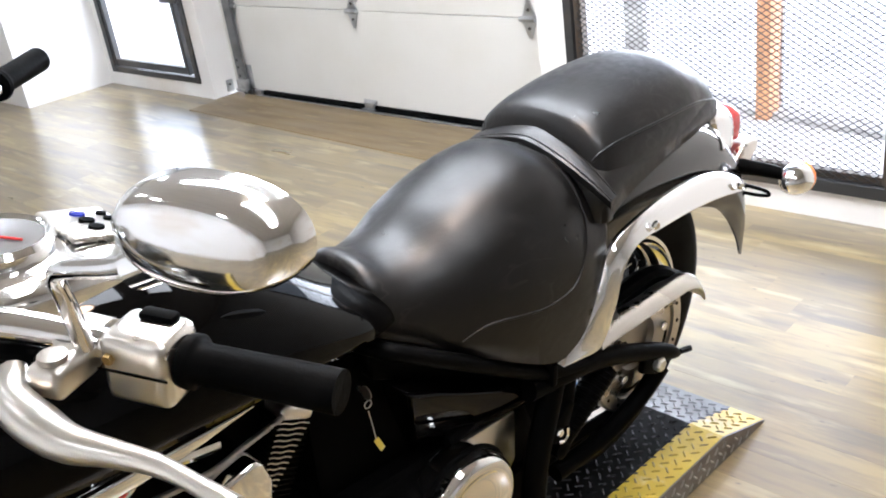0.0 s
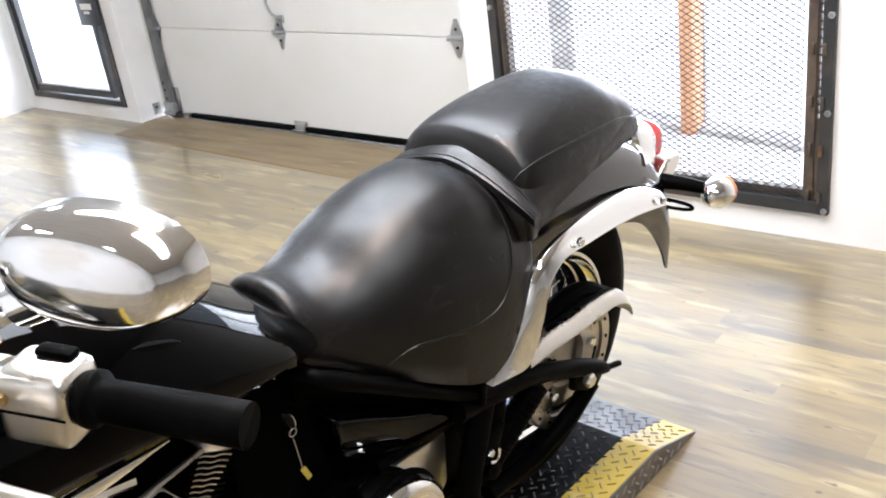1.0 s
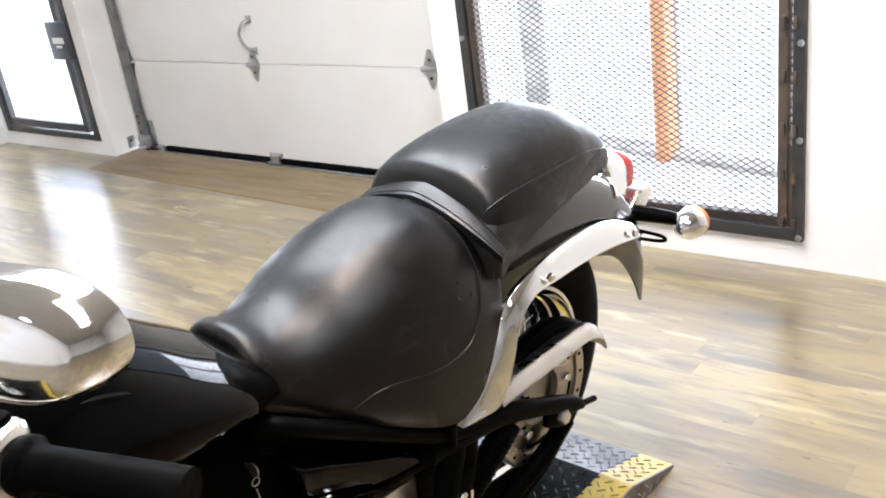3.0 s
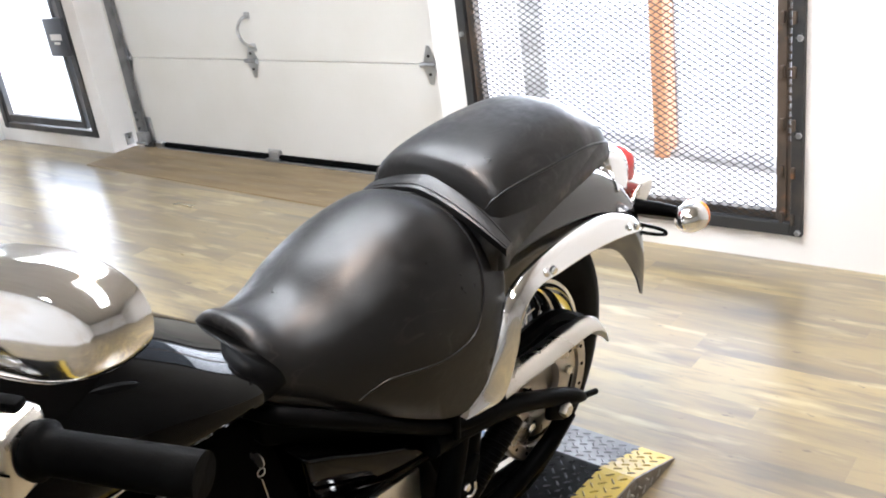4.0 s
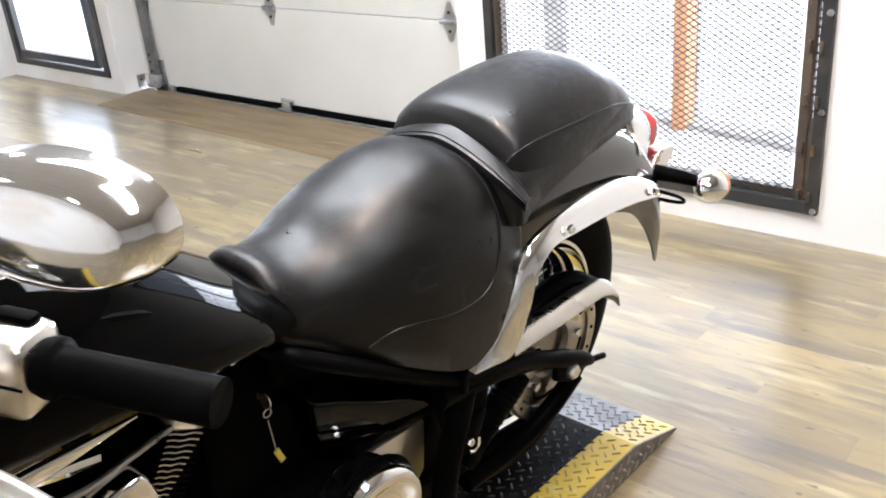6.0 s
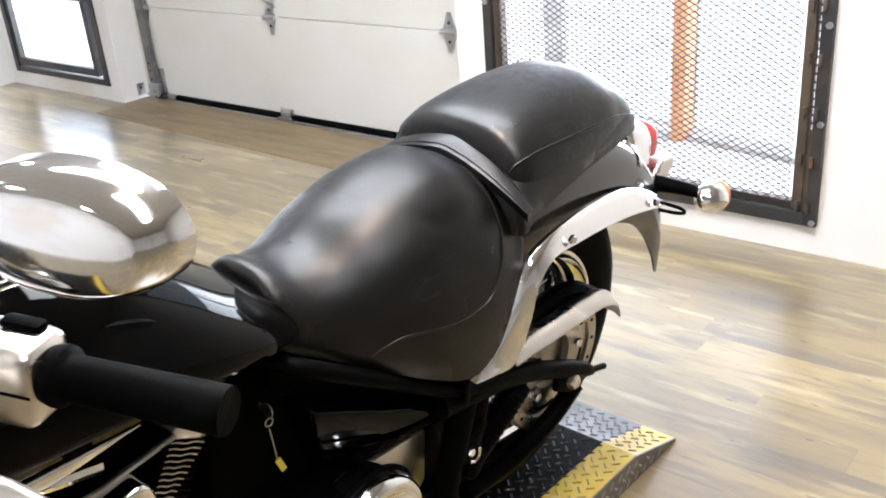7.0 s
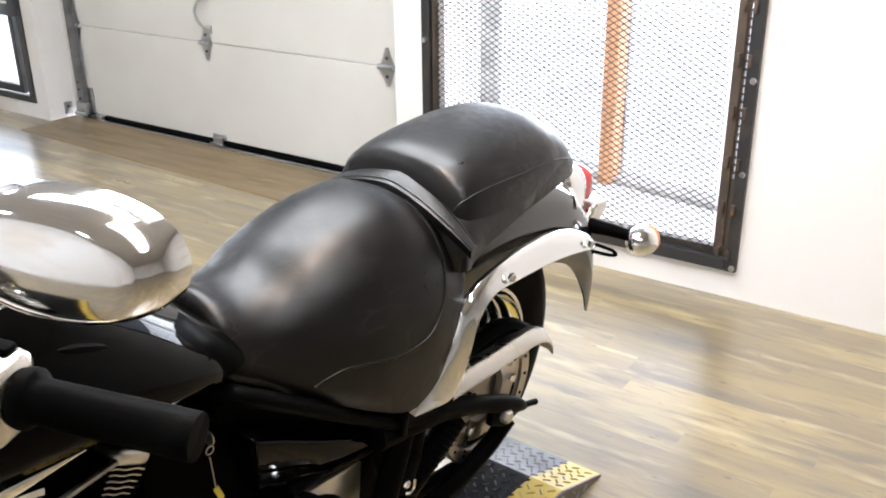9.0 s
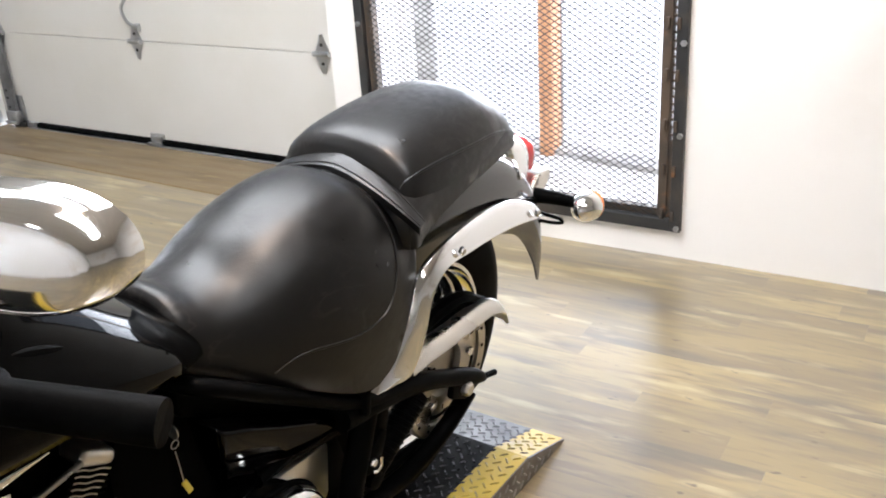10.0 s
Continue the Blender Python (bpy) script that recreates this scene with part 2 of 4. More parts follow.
def loft(rings, caps=True, closed=True):
    """A skin over rings of equally many points."""
    bm = bmesh.new()
    vs = [[bm.verts.new(p) for p in r] for r in rings]
    n = len(rings[0])
    for a, b in zip(vs, vs[1:]):
        for i in range(n if closed else n - 1):
            j = (i + 1) % n
            bm.faces.new((a[i], a[j], b[j], b[i]))
    if caps:
        bm.faces.new(vs[0])
        bm.faces.new(vs[-1])
    return bm


def spline(pts, steps=6):
    """A smooth line through points (Catmull-Rom); points may carry any number of values."""
    p = [np.array(q, float) for q in pts]
    p = [2 * p[0] - p[1]] + p + [2 * p[-1] - p[-2]]
    out = []
    for a, b, c, d in zip(p, p[1:], p[2:], p[3:]):
        for k in range(steps):
            t = k / steps
            out.append(0.5 * (2 * b + (c - a) * t + (2 * a - 5 * b + 4 * c - d) * t * t + (3 * b - a - 3 * c + d) * t ** 3))
    out.append(p[-2])
    return out


def tube(pts, r, n=10, steps=6, caps=True):
    """A round bar along a smooth line. r: one radius, or one for each point."""
    rs = r if isinstance(r, (list, tuple)) else [r] * len(pts)
    line = spline([(*p, q) for p, q in zip(pts, rs)], steps) if steps > 1 else [np.array((*p, q)) for p, q in zip(pts, rs)]
    rings, side = [], None
    for i, q in enumerate(line):
        a, b = line[max(i - 1, 0)][:3], line[min(i + 1, len(line) - 1)][:3]
        d = Vector(b - a).normalized()
        side = d.orthogonal().normalized() if side is None else (side - d * side.dot(d)).normalized()
        other = d.cross(side)
        c = Vector(q[:3])
        rings.append([c + (side * math.cos(2 * math.pi * k / n) + other * math.sin(2 * math.pi * k / n)) * q[3] for k in range(n)])
    return loft(rings, caps)


def lathe(profile, n=32, axis="X", at=(0, 0, 0), hollow=False):
    """Turns a profile of (radius, along) round an axis."""
    rings = []
    for r, x in profile:
        ring = []
        for k in range(n):
            c, s = r * math.cos(2 * math.pi * k / n), r * math.sin(2 * math.pi * k / n)
            p = {"X": (x, c, s), "Y": (c, x, s), "Z": (c, s, x)}[axis]
            ring.append(Vector(p) + Vector(at))
        rings.append(ring)
    return loft(rings, caps=not hollow and profile[0][0] > 1e-5 and profile[-1][0] > 1e-5)


def torus(R, r, n=48, m=14, squash=1.0, at=(0, 0, 0)):
    """A ring about the x axis."""
    rings = []
    for k in range(n):
        a = 2 * math.pi * k / n
        ring = []
        for j in range(m):
            b = 2 * math.pi * j / m
            q = R + r * math.cos(b)
            ring.append(Vector((r * squash * math.sin(b), q * math.cos(a), q * math.sin(a))) + Vector(at))
        rings.append(ring)
    return loft(rings + rings[:1], caps=False)


def prism(profile, a0, a1, bevel=0.004, seg=2):
    """A plate: a side-view outline of (along, up) between two planes across."""
    bm = bmesh.new()
    lo = [bm.verts.new((a0, u, h)) for u, h in profile]
    hi = [bm.verts.new((a1, u, h)) for u, h in profile]
    bm.faces.new(lo)
    bm.faces.new(hi)
    for i in range(len(profile)):
        j = (i + 1) % len(profile)
        bm.faces.new((lo[i], lo[j], hi[j], hi[i]))
    bmesh.ops.recalc_face_normals(bm, faces=bm.faces)
    if bevel:
        bmesh.ops.bevel(bm, geom=bm.edges[:], offset=bevel, segments=seg, affect="EDGES", profile=0.5, clamp_overlap=True)
    return bm


def bolt(at, r, length, direction=(1, 0, 0)):
    """A domed hexagon head."""
    bm = lathe([(0.0, 0), (r, 0), (r, length * 0.7), (r * 0.8, length), (0.0, length)], 6, "X")
    bmesh.ops.remove_doubles(bm, verts=bm.verts, dist=1e-6)
    q = Vector((1, 0, 0)).rotation_difference(Vector(direction))
    return moved(bm, Matrix.Translation(at) @ q.to_matrix().to_4x4())


# ---- the room ----
WL, WR, WB = 2.79, 2.64, 2.97      # back wall: inner face by the window, inner face by the gate, outer face
XL, XR, YF, ZC = -5.845, 4.5, -2.2, 2.5
WIN = (-5.778, -4.76, 0.083, 2.25)
GAR = (-4.655, -2.161, 0.0, 2.30)
GATE = (-2.008, -0.873, 0.103, 2.25)


def structure(name, bm, mat, label, category="wall", smooth=False):
    ob = part(name, bm, mat, None, "", smooth)
    return tagged(ob, label, category, kind="structure")


pieces = []
xs = [XL - 0.2, WIN[0], WIN[1], GAR[0], GAR[1], GATE[0], GATE[1], XR + 0.2]
for i in range(7):
    y = WL if i < 4 else WR
    if i % 2 == 0:
        pieces.append(box(xs[i], xs[i + 1], y, WB, 0, ZC))
    else:
        o = (WIN, GAR, GATE)[i // 2]
        pieces.append(box(o[0], o[1], y, WB, o[3], ZC))
        if o[2] > 0:
            pieces.append(box(o[0], o[1], y, WB, 0, o[2]))
structure("wall_north", join(*pieces), WALL, "white painted plaster wall with door and gate openings")
structure("wall_west", join(box(XL - 0.2, XL, 2.215, WL, 0, ZC), box(XL - 0.9, XL - 0.7, YF, 2.215, 0, ZC), box(XL - 0.7, XL - 0.2, 2.215, 2.415, 0, ZC)), WALL, "white painted side wall with a step back")
structure("wall_east", box(XR, XR + 0.2, YF, WR, 0, ZC), WALL, "white painted plain side wall")
structure("wall_south", box(XL - 0.9, XR + 0.2, YF - 0.2, YF, 0, ZC), WALL, "white painted plain wall")
structure("ceiling", box(XL - 0.9, XR + 0.2, YF - 0.2, WB, ZC, ZC + 0.15), CEILING, "pale beige painted board ceiling", "ceiling")
floor = structure("floor", box(XL - 0.9, XR + 0.2, YF - 0.2, WB, -0.12, -0.004), PLY, "vinyl plank floor with tan and grey oak print", "floor")

# ---- outside ----
structure("ground", join(box(-60, 60, WB + 0.01, 120, -0.25, -0.06)), SNOW, "pale sunlit concrete yard", "ground")
# Glowing board in place of the bright sky; its light comes through the openings.
structure("backdrop", box(-40, 40, 14, 14.3, -0.2, 4.5), BRIGHT, "pale glowing board for the overcast distance", "backdrop")
# Low strip, added to draw the grey band across the yard.
structure("kerb", moved(prism([(-0.07, 0.0), (0.07, 0.0), (0.06, 0.022), (-0.06, 0.022)], -0.9, 3, 0.0), pose(-1.5, 3.66, -0.06, 0, 0, -11)), YARDGREY, "low grey strip across the yard", "kerb")
yard_post = thing("timber_post", "orange-brown timber post standing in the bright yard", "post", pose(-1.735, 3.66, -0.06))
part("post", box(-0.062, 0.0, -0.05, 0.05, 0, 3.2, 0.004), CEDAR, yard_post)
yard_rail = thing("steel_post", "thin grey steel upright with a latch beside the timber post", "post", pose(-1.742, 3.74, -0.06))
part("upright", box(-0.007, 0.007, -0.012, 0.012, 0, 3.0, 0.002), GALV, yard_rail)
part("latch", box(-0.035, -0.009, -0.015, 0.015, 0.24, 0.32, 0.003), GALV, yard_rail)
pale_post = thing("pale_post", "broad pale grey board standing upright in the yard", "post", pose(-2.465, 3.74, -0.06))
part("board", box(-0.065, 0.065, -0.02, 0.02, 0, 3.0, 0.004), YARDGREY, pale_post)

# ---- garage door ----
DY = 2.955
garage = tagged(new("door_1"), "white sectional garage door with galvanised hinges, closed", "garage door", kind="structure")
for k in range(4):
    z0 = 0.030 + k * 0.470
    if k < 3:
        part("door_panel", box(-4.68, -2.10, DY, DY + 0.045, z0 + 0.0015, z0 + 0.4685, 0.004), DOORSKIN, garage, smooth=False)
        continue
    edges = [-4.68, -4.52, -3.98, -3.92, -3.38, -3.32, -2.78, -2.72, -2.24, -2.10]
    bars = [box(edges[i], edges[i + 1], DY, DY + 0.045, z0 + 0.085, z0 + 0.385) for i in range(0, 10, 2)]
    glazed = part("door_panel", join(box(-4.68, -2.10, DY, DY + 0.045, z0 + 0.0015, z0 + 0.085), box(-4.68, -2.10, DY, DY + 0.045, z0 + 0.385, z0 + 0.4685), *bars), DOORSKIN, garage, "white door section with four glazed lights", smooth=False)
    for i in range(1, 9, 2):
        pane = part("pane", box(edges[i], edges[i + 1], DY + 0.02, DY + 0.024, z0 + 0.085, z0 + 0.385), GLASS, glazed, "clear glass pane", smooth=False)
        pane.visible_shadow = False
part("bottom_seal", join(box(-4.40, -2.12, DY - 0.012, DY + 0.04, 0.006, 0.029, 0.006), tube([(-4.39, DY - 0.008, 0.014), (-2.12, DY - 0.008, 0.014)], 0.010, 8, 1)), RUBBER, garage, "black rubber bottom seal")
part("stop_block", box(-4.56, -4.47, DY - 0.03, DY + 0.03, 0.004, 0.030, 0.004), STEEL, garage, "dark corner stop block")
part("seal_end", box(-4.465, -4.405, DY - 0.022, DY + 0.02, 0.004, 0.034, 0.004), GALV, garage, "bright metal end piece of the seal")
part("threshold_strip", box(-4.44, -2.17, DY - 0.035, DY - 0.014, 0.0, 0.008, 0.003), GALV, garage, "worn aluminium strip under the seal")


def hinge(x, z, flip=1):
    """A diamond hinge leaf pair with a knuckle and two screws."""
    y = DY - 0.003
    leaf = bmesh.new()
    up = [leaf.verts.new((x + dx, y, z + dz)) for dx, dz in ((-0.04, 0.0), (0.04, 0.0), (0.022, 0.036), (0.008, 0.078), (-0.008, 0.078), (-0.022, 0.036))]
    leaf.faces.new(up)
    dn = [leaf.verts.new((x + dx, y, z - 0.004 - dz)) for dx, dz in ((-0.04, 0.0), (0.04, 0.0), (0.022, 0.036), (0.008, 0.078), (-0.008, 0.078), (-0.022, 0.036))]
    leaf.faces.new(dn)
    ext = bmesh.ops.extrude_face_region(leaf, geom=leaf.faces[:])
    bmesh.ops.translate(leaf, verts=[v for v in ext["geom"] if isinstance(v, bmesh.types.BMVert)], vec=(0, -0.004, 0))
    h = part("hinge", leaf, GALV, garage, smooth=False)
    part("knuckle", tube([(x - 0.04, y - 0.012, z), (x + 0.04, y - 0.012, z)], 0.011, 10, 1), GALV, h)
    for dz in (0.036, -0.04):
        part("screw", bolt((x, y - 0.003, z + dz), 0.007, 0.006, (0, -1, 0)), STEEL, h)
    return h


for z in (0.50, 0.970, 1.440):
    for x in (-4.53, -3.525, -2.445):
        hinge(x, z)
handle = part("lift_handle", tube([(-3.503, DY - 0.006, 0.708), (-3.510, DY - 0.035, 0.700), (-3.538, DY - 0.045, 0.657), (-3.530, DY - 0.045, 0.615), (-3.512, DY - 0.035, 0.585), (-3.498, DY - 0.006, 0.566)], 0.0075, 8), GALV, garage, "bent steel pull handle")
part("handle_plate", box(-3.520, -3.486, DY - 0.006, DY, 0.695, 0.728, 0.002), GALV, handle)
part("handle_plate", box(-3.514, -3.482, DY - 0.006, DY, 0.545, 0.582, 0.002), GALV, handle)
part("step_bracket", join(box(-3.55, -3.457, DY - 0.006, DY, 0.032, 0.060, 0.002), box(-3.55, -3.457, DY - 0.035, DY, 0.012, 0.018, 0.002), box(-3.535, -3.47, DY - 0.02, DY - 0.004, 0.016, 0.05, 0.003)), GALV, garage, "galvanised step bracket")
for side, x in ((1, -4.551), (-1, -2.16)):
    track = part("track", join(box(x - 0.034, x + 0.034, DY - 0.030, DY - 0.025, 0.09, 2.3), box(x - 0.034, x - 0.029, DY - 0.030, DY - 0.004, 0.09, 2.3), box(x + 0.029, x + 0.034, DY - 0.030, DY - 0.012, 0.09, 2.3)), TRACKSTEEL, garage, "galvanised vertical roller track", smooth=False)
    part("angle_plate", box(x + side * 0.052 - 0.026, x + side * 0.052 + 0.026, DY - 0.008, DY - 0.003, 0.035, 0.17, 0.002), GALV, track)
    part("roller_bracket", join(box(x - 0.03, x + 0.05, DY - 0.05, DY - 0.01, 0.03, 0.09, 0.004), tube([(x - 0.02, DY - 0.06, 0.035), (x + 0.07, DY - 0.06, 0.035)], 0.010, 8, 1)), GALV, track)
    part("wall_plate", box(x - side * 0.099 - 0.003, x - side * 0.099 + 0.003, DY - 0.075, DY - 0.03, 0.02, 0.085, 0.001), GALV, track, "pale flag bracket on the jamb")
    for z in (0.05, 0.10, 0.14):
        part("screw", bolt((x - side * 0.005, DY - 0.032, z + 0.06), 0.007, 0.006, (0, -1, 0)), STEEL, track)
    part("screw", bolt((x - side * 0.096, DY - 0.055, 0.06), 0.007, 0.006, (side, 0, 0)), STEEL, track)
structure("floor_threshold", moved(prism([(-0.2, 0.0), (0.17, 0.0), (0.17, 0.006), (-0.195, 0.006)], -1.16, 1.25, 0.0), pose(-3.445, 2.744, 0, 0, 0, -1.9)), PLY, "brown stained plywood threshold board before the garage door", "floor")

# ---- steel window by the garage door ----
win = tagged(new("window_1"), "tall dark steel window with a hinged inner sash and bright yard behind", "window", kind="structure")


def steel_frame(name, x0, x1, z0, z1, wx, wz, y0, y1, mat, parent, label=""):
    f = join(box(x0, x0 + wx, y0, y1, z0, z1, 0.003), box(x1 - wx, x1, y0, y1, z0, z1, 0.003), box(x0 + wx, x1 - wx, y0 + 0.002, y1 - 0.002, z0, z0 + wz, 0.003), box(x0 + wx, x1 - wx, y0 + 0.002, y1 - 0.002, z1 - wz, z1, 0.003))
    return part(name, f, mat, parent, label, smooth=False)


steel_frame("window_frame", WIN[0], WIN[1], WIN[2], WIN[3], 0.045, 0.034, WL - 0.010, WL + 0.04, STEEL, win, "dark steel outer frame")
sash = steel_frame("sash", WIN[0] + 0.036, WIN[1] - 0.105, WIN[2] + 0.042, WIN[3] - 0.07, 0.036, 0.042, WL + 0.0, WL + 0.035, STEEL, win, "dark steel inner sash")
lock = part("lock_box", box(-4.957, -4.776, WL - 0.03, WL + 0.02, 0.546, 0.752, 0.006), PLATEPAPER, sash, "dark lock plate with a worn label")
part("label_strip", box(-4.908, -4.80, WL - 0.034, WL - 0.032, 0.635, 0.668), WALL, lock)
part("label_strip", box(-4.885, -4.83, WL - 0.034, WL - 0.032, 0.612, 0.626), WALL, lock)

# ---- steel gate with expanded metal ----
gate = tagged(new("door_2"), "dark steel gate with expanded metal mesh, closed", "gate", kind="structure")
GY = WR - 0.02
steel_frame("gate_frame", GATE[0] - 0.02, GATE[1] + 0.02, GATE[2] - 0.01, GATE[3], 0.034, 0.040, GY, GY + 0.065, STEEL, gate, "dark steel angle frame bolted to the wall")
steel_frame("gate_leaf", GATE[0] + 0.016, GATE[1] - 0.030, GATE[2] + 0.032, GATE[3] - 0.06, 0.030, 0.026, GY + 0.014, GY + 0.05, RUSTY, gate, "rust-stained leaf frame")
for z in (0.107, 0.407, 0.684, 0.97, 1.26):
    part("bolt", bolt((GATE[1] + 0.009, GY, z), 0.010, 0.008, (0, -1, 0)), GALV, gate)
    part("bolt", bolt((GATE[0] - 0.004, GY, z + 0.012), 0.010, 0.008, (0, -1, 0)), GALV, gate)
xa, xb = GATE[1] - 0.034, GATE[1] - 0.014
slots = [box(xa, xb, GY + 0.020, GY + 0.024, GATE[2] + 0.03, 0.375), box(xa, xa + 0.0065, GY + 0.020, GY + 0.024, 0.375, 2.2), box(xb - 0.0065, xb, GY + 0.020, GY + 0.024, 0.375, 2.2)]
slots += [box(xa + 0.0065, xb - 0.0065, GY + 0.020, GY + 0.024, 0.375 + k * 0.0237, 0.3825 + k * 0.0237) for k in range(76)]
part("perforated_strip", join(*slots), RUSTY, gate, "slotted steel strip with daylight through the slots", smooth=False)
for z in (0.13, 0.276, 0.418, 0.571, 0.722, 0.87, 1.02):
    part("hinge_lug", join(box(GATE[1] - 0.048, GATE[1] - 0.036, GY + 0.002, GY + 0.015, z, z + 0.035, 0.003), box(GATE[1] - 0.012, GATE[1], GY - 0.008, GY + 0.006, z, z + 0.035, 0.003)), RUSTY, gate)


def expanded_metal(x0, x1, z0, z1, y, px, pz, t):
    """Zigzag strands that meet in diamonds."""
    v, f = [], []

    def strand(xa, za, xb, zb):
        dx, dz = xb - xa, zb - za
        k = t / math.hypot(dx, dz)
        nx, nz = -dz * k, dx * k
        i = len(v)
        for (x, z) in ((xa, za), (xb, zb)):
            v.extend([(x - nx, y - t, z - nz), (x + nx, y - t, z + nz), (x + nx, y + t, z + nz), (x - nx, y + t, z - nz)])
        f.extend([(i, i + 1, i + 5, i + 4), (i + 1, i + 2, i + 6, i + 5), (i + 2, i + 3, i + 7, i + 6), (i + 3, i, i + 4, i + 7)])

    cols, rows = int((x1 - x0) / px), int((z1 - z0) / pz)
    for r in range(rows):
        for c in range(cols):
            x, z = x0 + c * px, z0 + r * pz
            strand(x, z + pz / 2, x + px / 2, z + pz)
            strand(x + px / 2, z + pz, x + px, z + pz / 2)
            strand(x, z + pz / 2, x + px / 2, z)
            strand(x + px / 2, z, x + px, z + pz / 2)
    me = bpy.data.meshes.new("metal_mesh")
    me.from_pydata(v, [], f)
    me.materials.append(STEEL)
    return me


mesh_panel = tagged(new("metal_mesh", expanded_metal(GATE[0] + 0.030, GATE[1] - 0.052, GATE[2] + 0.036, GATE[3] - 0.09, GY + 0.012, 0.0335, 0.0200, 0.0014)), "dark expanded metal of diamond openings", kind="stuff")
mesh_panel.parent = gate

# ---- display platform ----
PX0, PX1, PY0, PYC, PY1, PH = -1.98, -0.862, -1.2, 1.378, 1.542, 0.060
platform = thing("display_platform", "low tread-plate display platform, black with a yellow edge and rear ramp", "platform", pose(0, 0, 0, 0, 0, -2.71))
SPLIT = -0.942


def slab(x0, x1):
    return prism([(PY0, 0.0), (PYC, 0.0), (PYC, PH), (PY0, PH)], x0, x1, 0.0)


part("deck", slab(PX0, SPLIT), DECK, platform, "black tread-plate deck", smooth=False)
part("edge_band", slab(SPLIT, PX1 - 0.003), YELLOW, platform, "yellow painted edge band", smooth=False)
part("ramp", prism([(PYC, 0.0), (PY1, 0.0), (PY1, 0.006), (PYC, PH)], PX0, SPLIT, 0.0), RAMPSTEEL, platform, "worn dark ramp plate", smooth=False)
part("ramp_edge", prism([(PYC, 0.0), (PY1, 0.0), (PY1, 0.006), (PYC, PH)], SPLIT, PX1 - 0.003, 0.0), YELLOW, platform, "yellow painted ramp edge", smooth=False)
part("side_plate", prism([(PY0, 0.0), (PY1, 0.0), (PY1, 0.005), (PYC, PH - 0.001), (PY0, PH - 0.001)], PX1 - 0.003, PX1, 0.0), SIDEPLATE, platform, "grey tread-plate side", smooth=False)


TREAD = 0.0155      # half the distance between like bars along the platform's edges


def lugs(place, first, last, mat, name, label):
    """Raised tread bars in a basket weave: each bar's end meets its neighbour's flank; place(i, j) gives a pose or None."""
    v, f = [], []
    L, Wd, T = TREAD * 0.68, TREAD * 0.15, 0.0026
    for i in range(first[0], last[0]):
        for j in range(first[1], last[1]):
            m = place(i, j) if (i + j) % 2 == 0 else None
            if m is None:
                continue
            m = m @ pose(0, 0, 0, 0, 0, 45 if i % 2 else -45)
            k = len(v)
            for p in ((-L, 0, 0), (-L * 0.6, Wd, 0), (L * 0.6, Wd, 0), (L, 0, 0), (L * 0.6, -Wd, 0), (-L * 0.6, -Wd, 0), (-L * 0.6, 0, T), (L * 0.6, 0, T)):
                v.append(tuple(m @ Vector(p)))
            f.extend([(k, k + 6, k + 1), (k + 1, k + 6, k + 7, k + 2), (k + 2, k + 7, k + 3), (k + 3, k + 7, k + 4), (k + 4, k + 7, k + 6, k + 5), (k + 5, k + 6, k)])
    me = bpy.data.meshes.new(name)
    me.from_pydata(v, [], f)
    me.materials.append(mat)
    ob = tagged(new(name, me), label, kind="stuff")
    ob.parent = platform
    return ob


SLOPE = -math.degrees(math.atan2(PH - 0.006, PY1 - PYC))


def on_top(x0, x1):
    def place(i, j):
        x, y = -0.927 + i * TREAD, 1.160 + j * TREAD
        return pose(x, y, PH) if x0 <= x < x1 and -0.2 < y < PYC - 0.004 else None
    return place


def on_ramp(x0, x1):
    def place(i, j):
        x, y = -0.927 + i * TREAD, 1.160 + j * TREAD
        return pose(x, y, PH - (y - PYC) * (PH - 0.006) / (PY1 - PYC), SLOPE, 0, 0) if x0 <= x < x1 and PYC + 0.004 <= y < PY1 - 0.012 else None
    return place


def on_side(i, j):
    y, z = 1.160 + i * TREAD, 0.012 + j * TREAD
    top = PH if y < PYC else PH - (y - PYC) * (PH - 0.006) / (PY1 - PYC)
    return pose(PX1, y, z, 0, 90, 0) if z < top - 0.008 and PY0 + 0.02 < y < PY1 - 0.03 else None


lugs(on_top(SPLIT - 0.9, SPLIT), (-60, -88), (5, 16), DECKLUG, "tread_relief", "raised black tread bars")
lugs(on_top(SPLIT, PX1 - 0.006), (-2, -88), (8, 16), YELLOWLUG, "tread_relief", "raised yellow tread bars")
lugs(on_ramp(SPLIT - 0.9, SPLIT), (-60, 12), (5, 28), RAMPLUG, "tread_relief", "raised worn tread bars")
lugs(on_ramp(SPLIT, PX1 - 0.006), (-2, 12), (8, 28), YELLOWLUG, "tread_relief", "raised yellow tread bars")
lugs(on_side, (-140, 0), (28, 5), LUGS, "tread_relief", "raised bright tread bars")

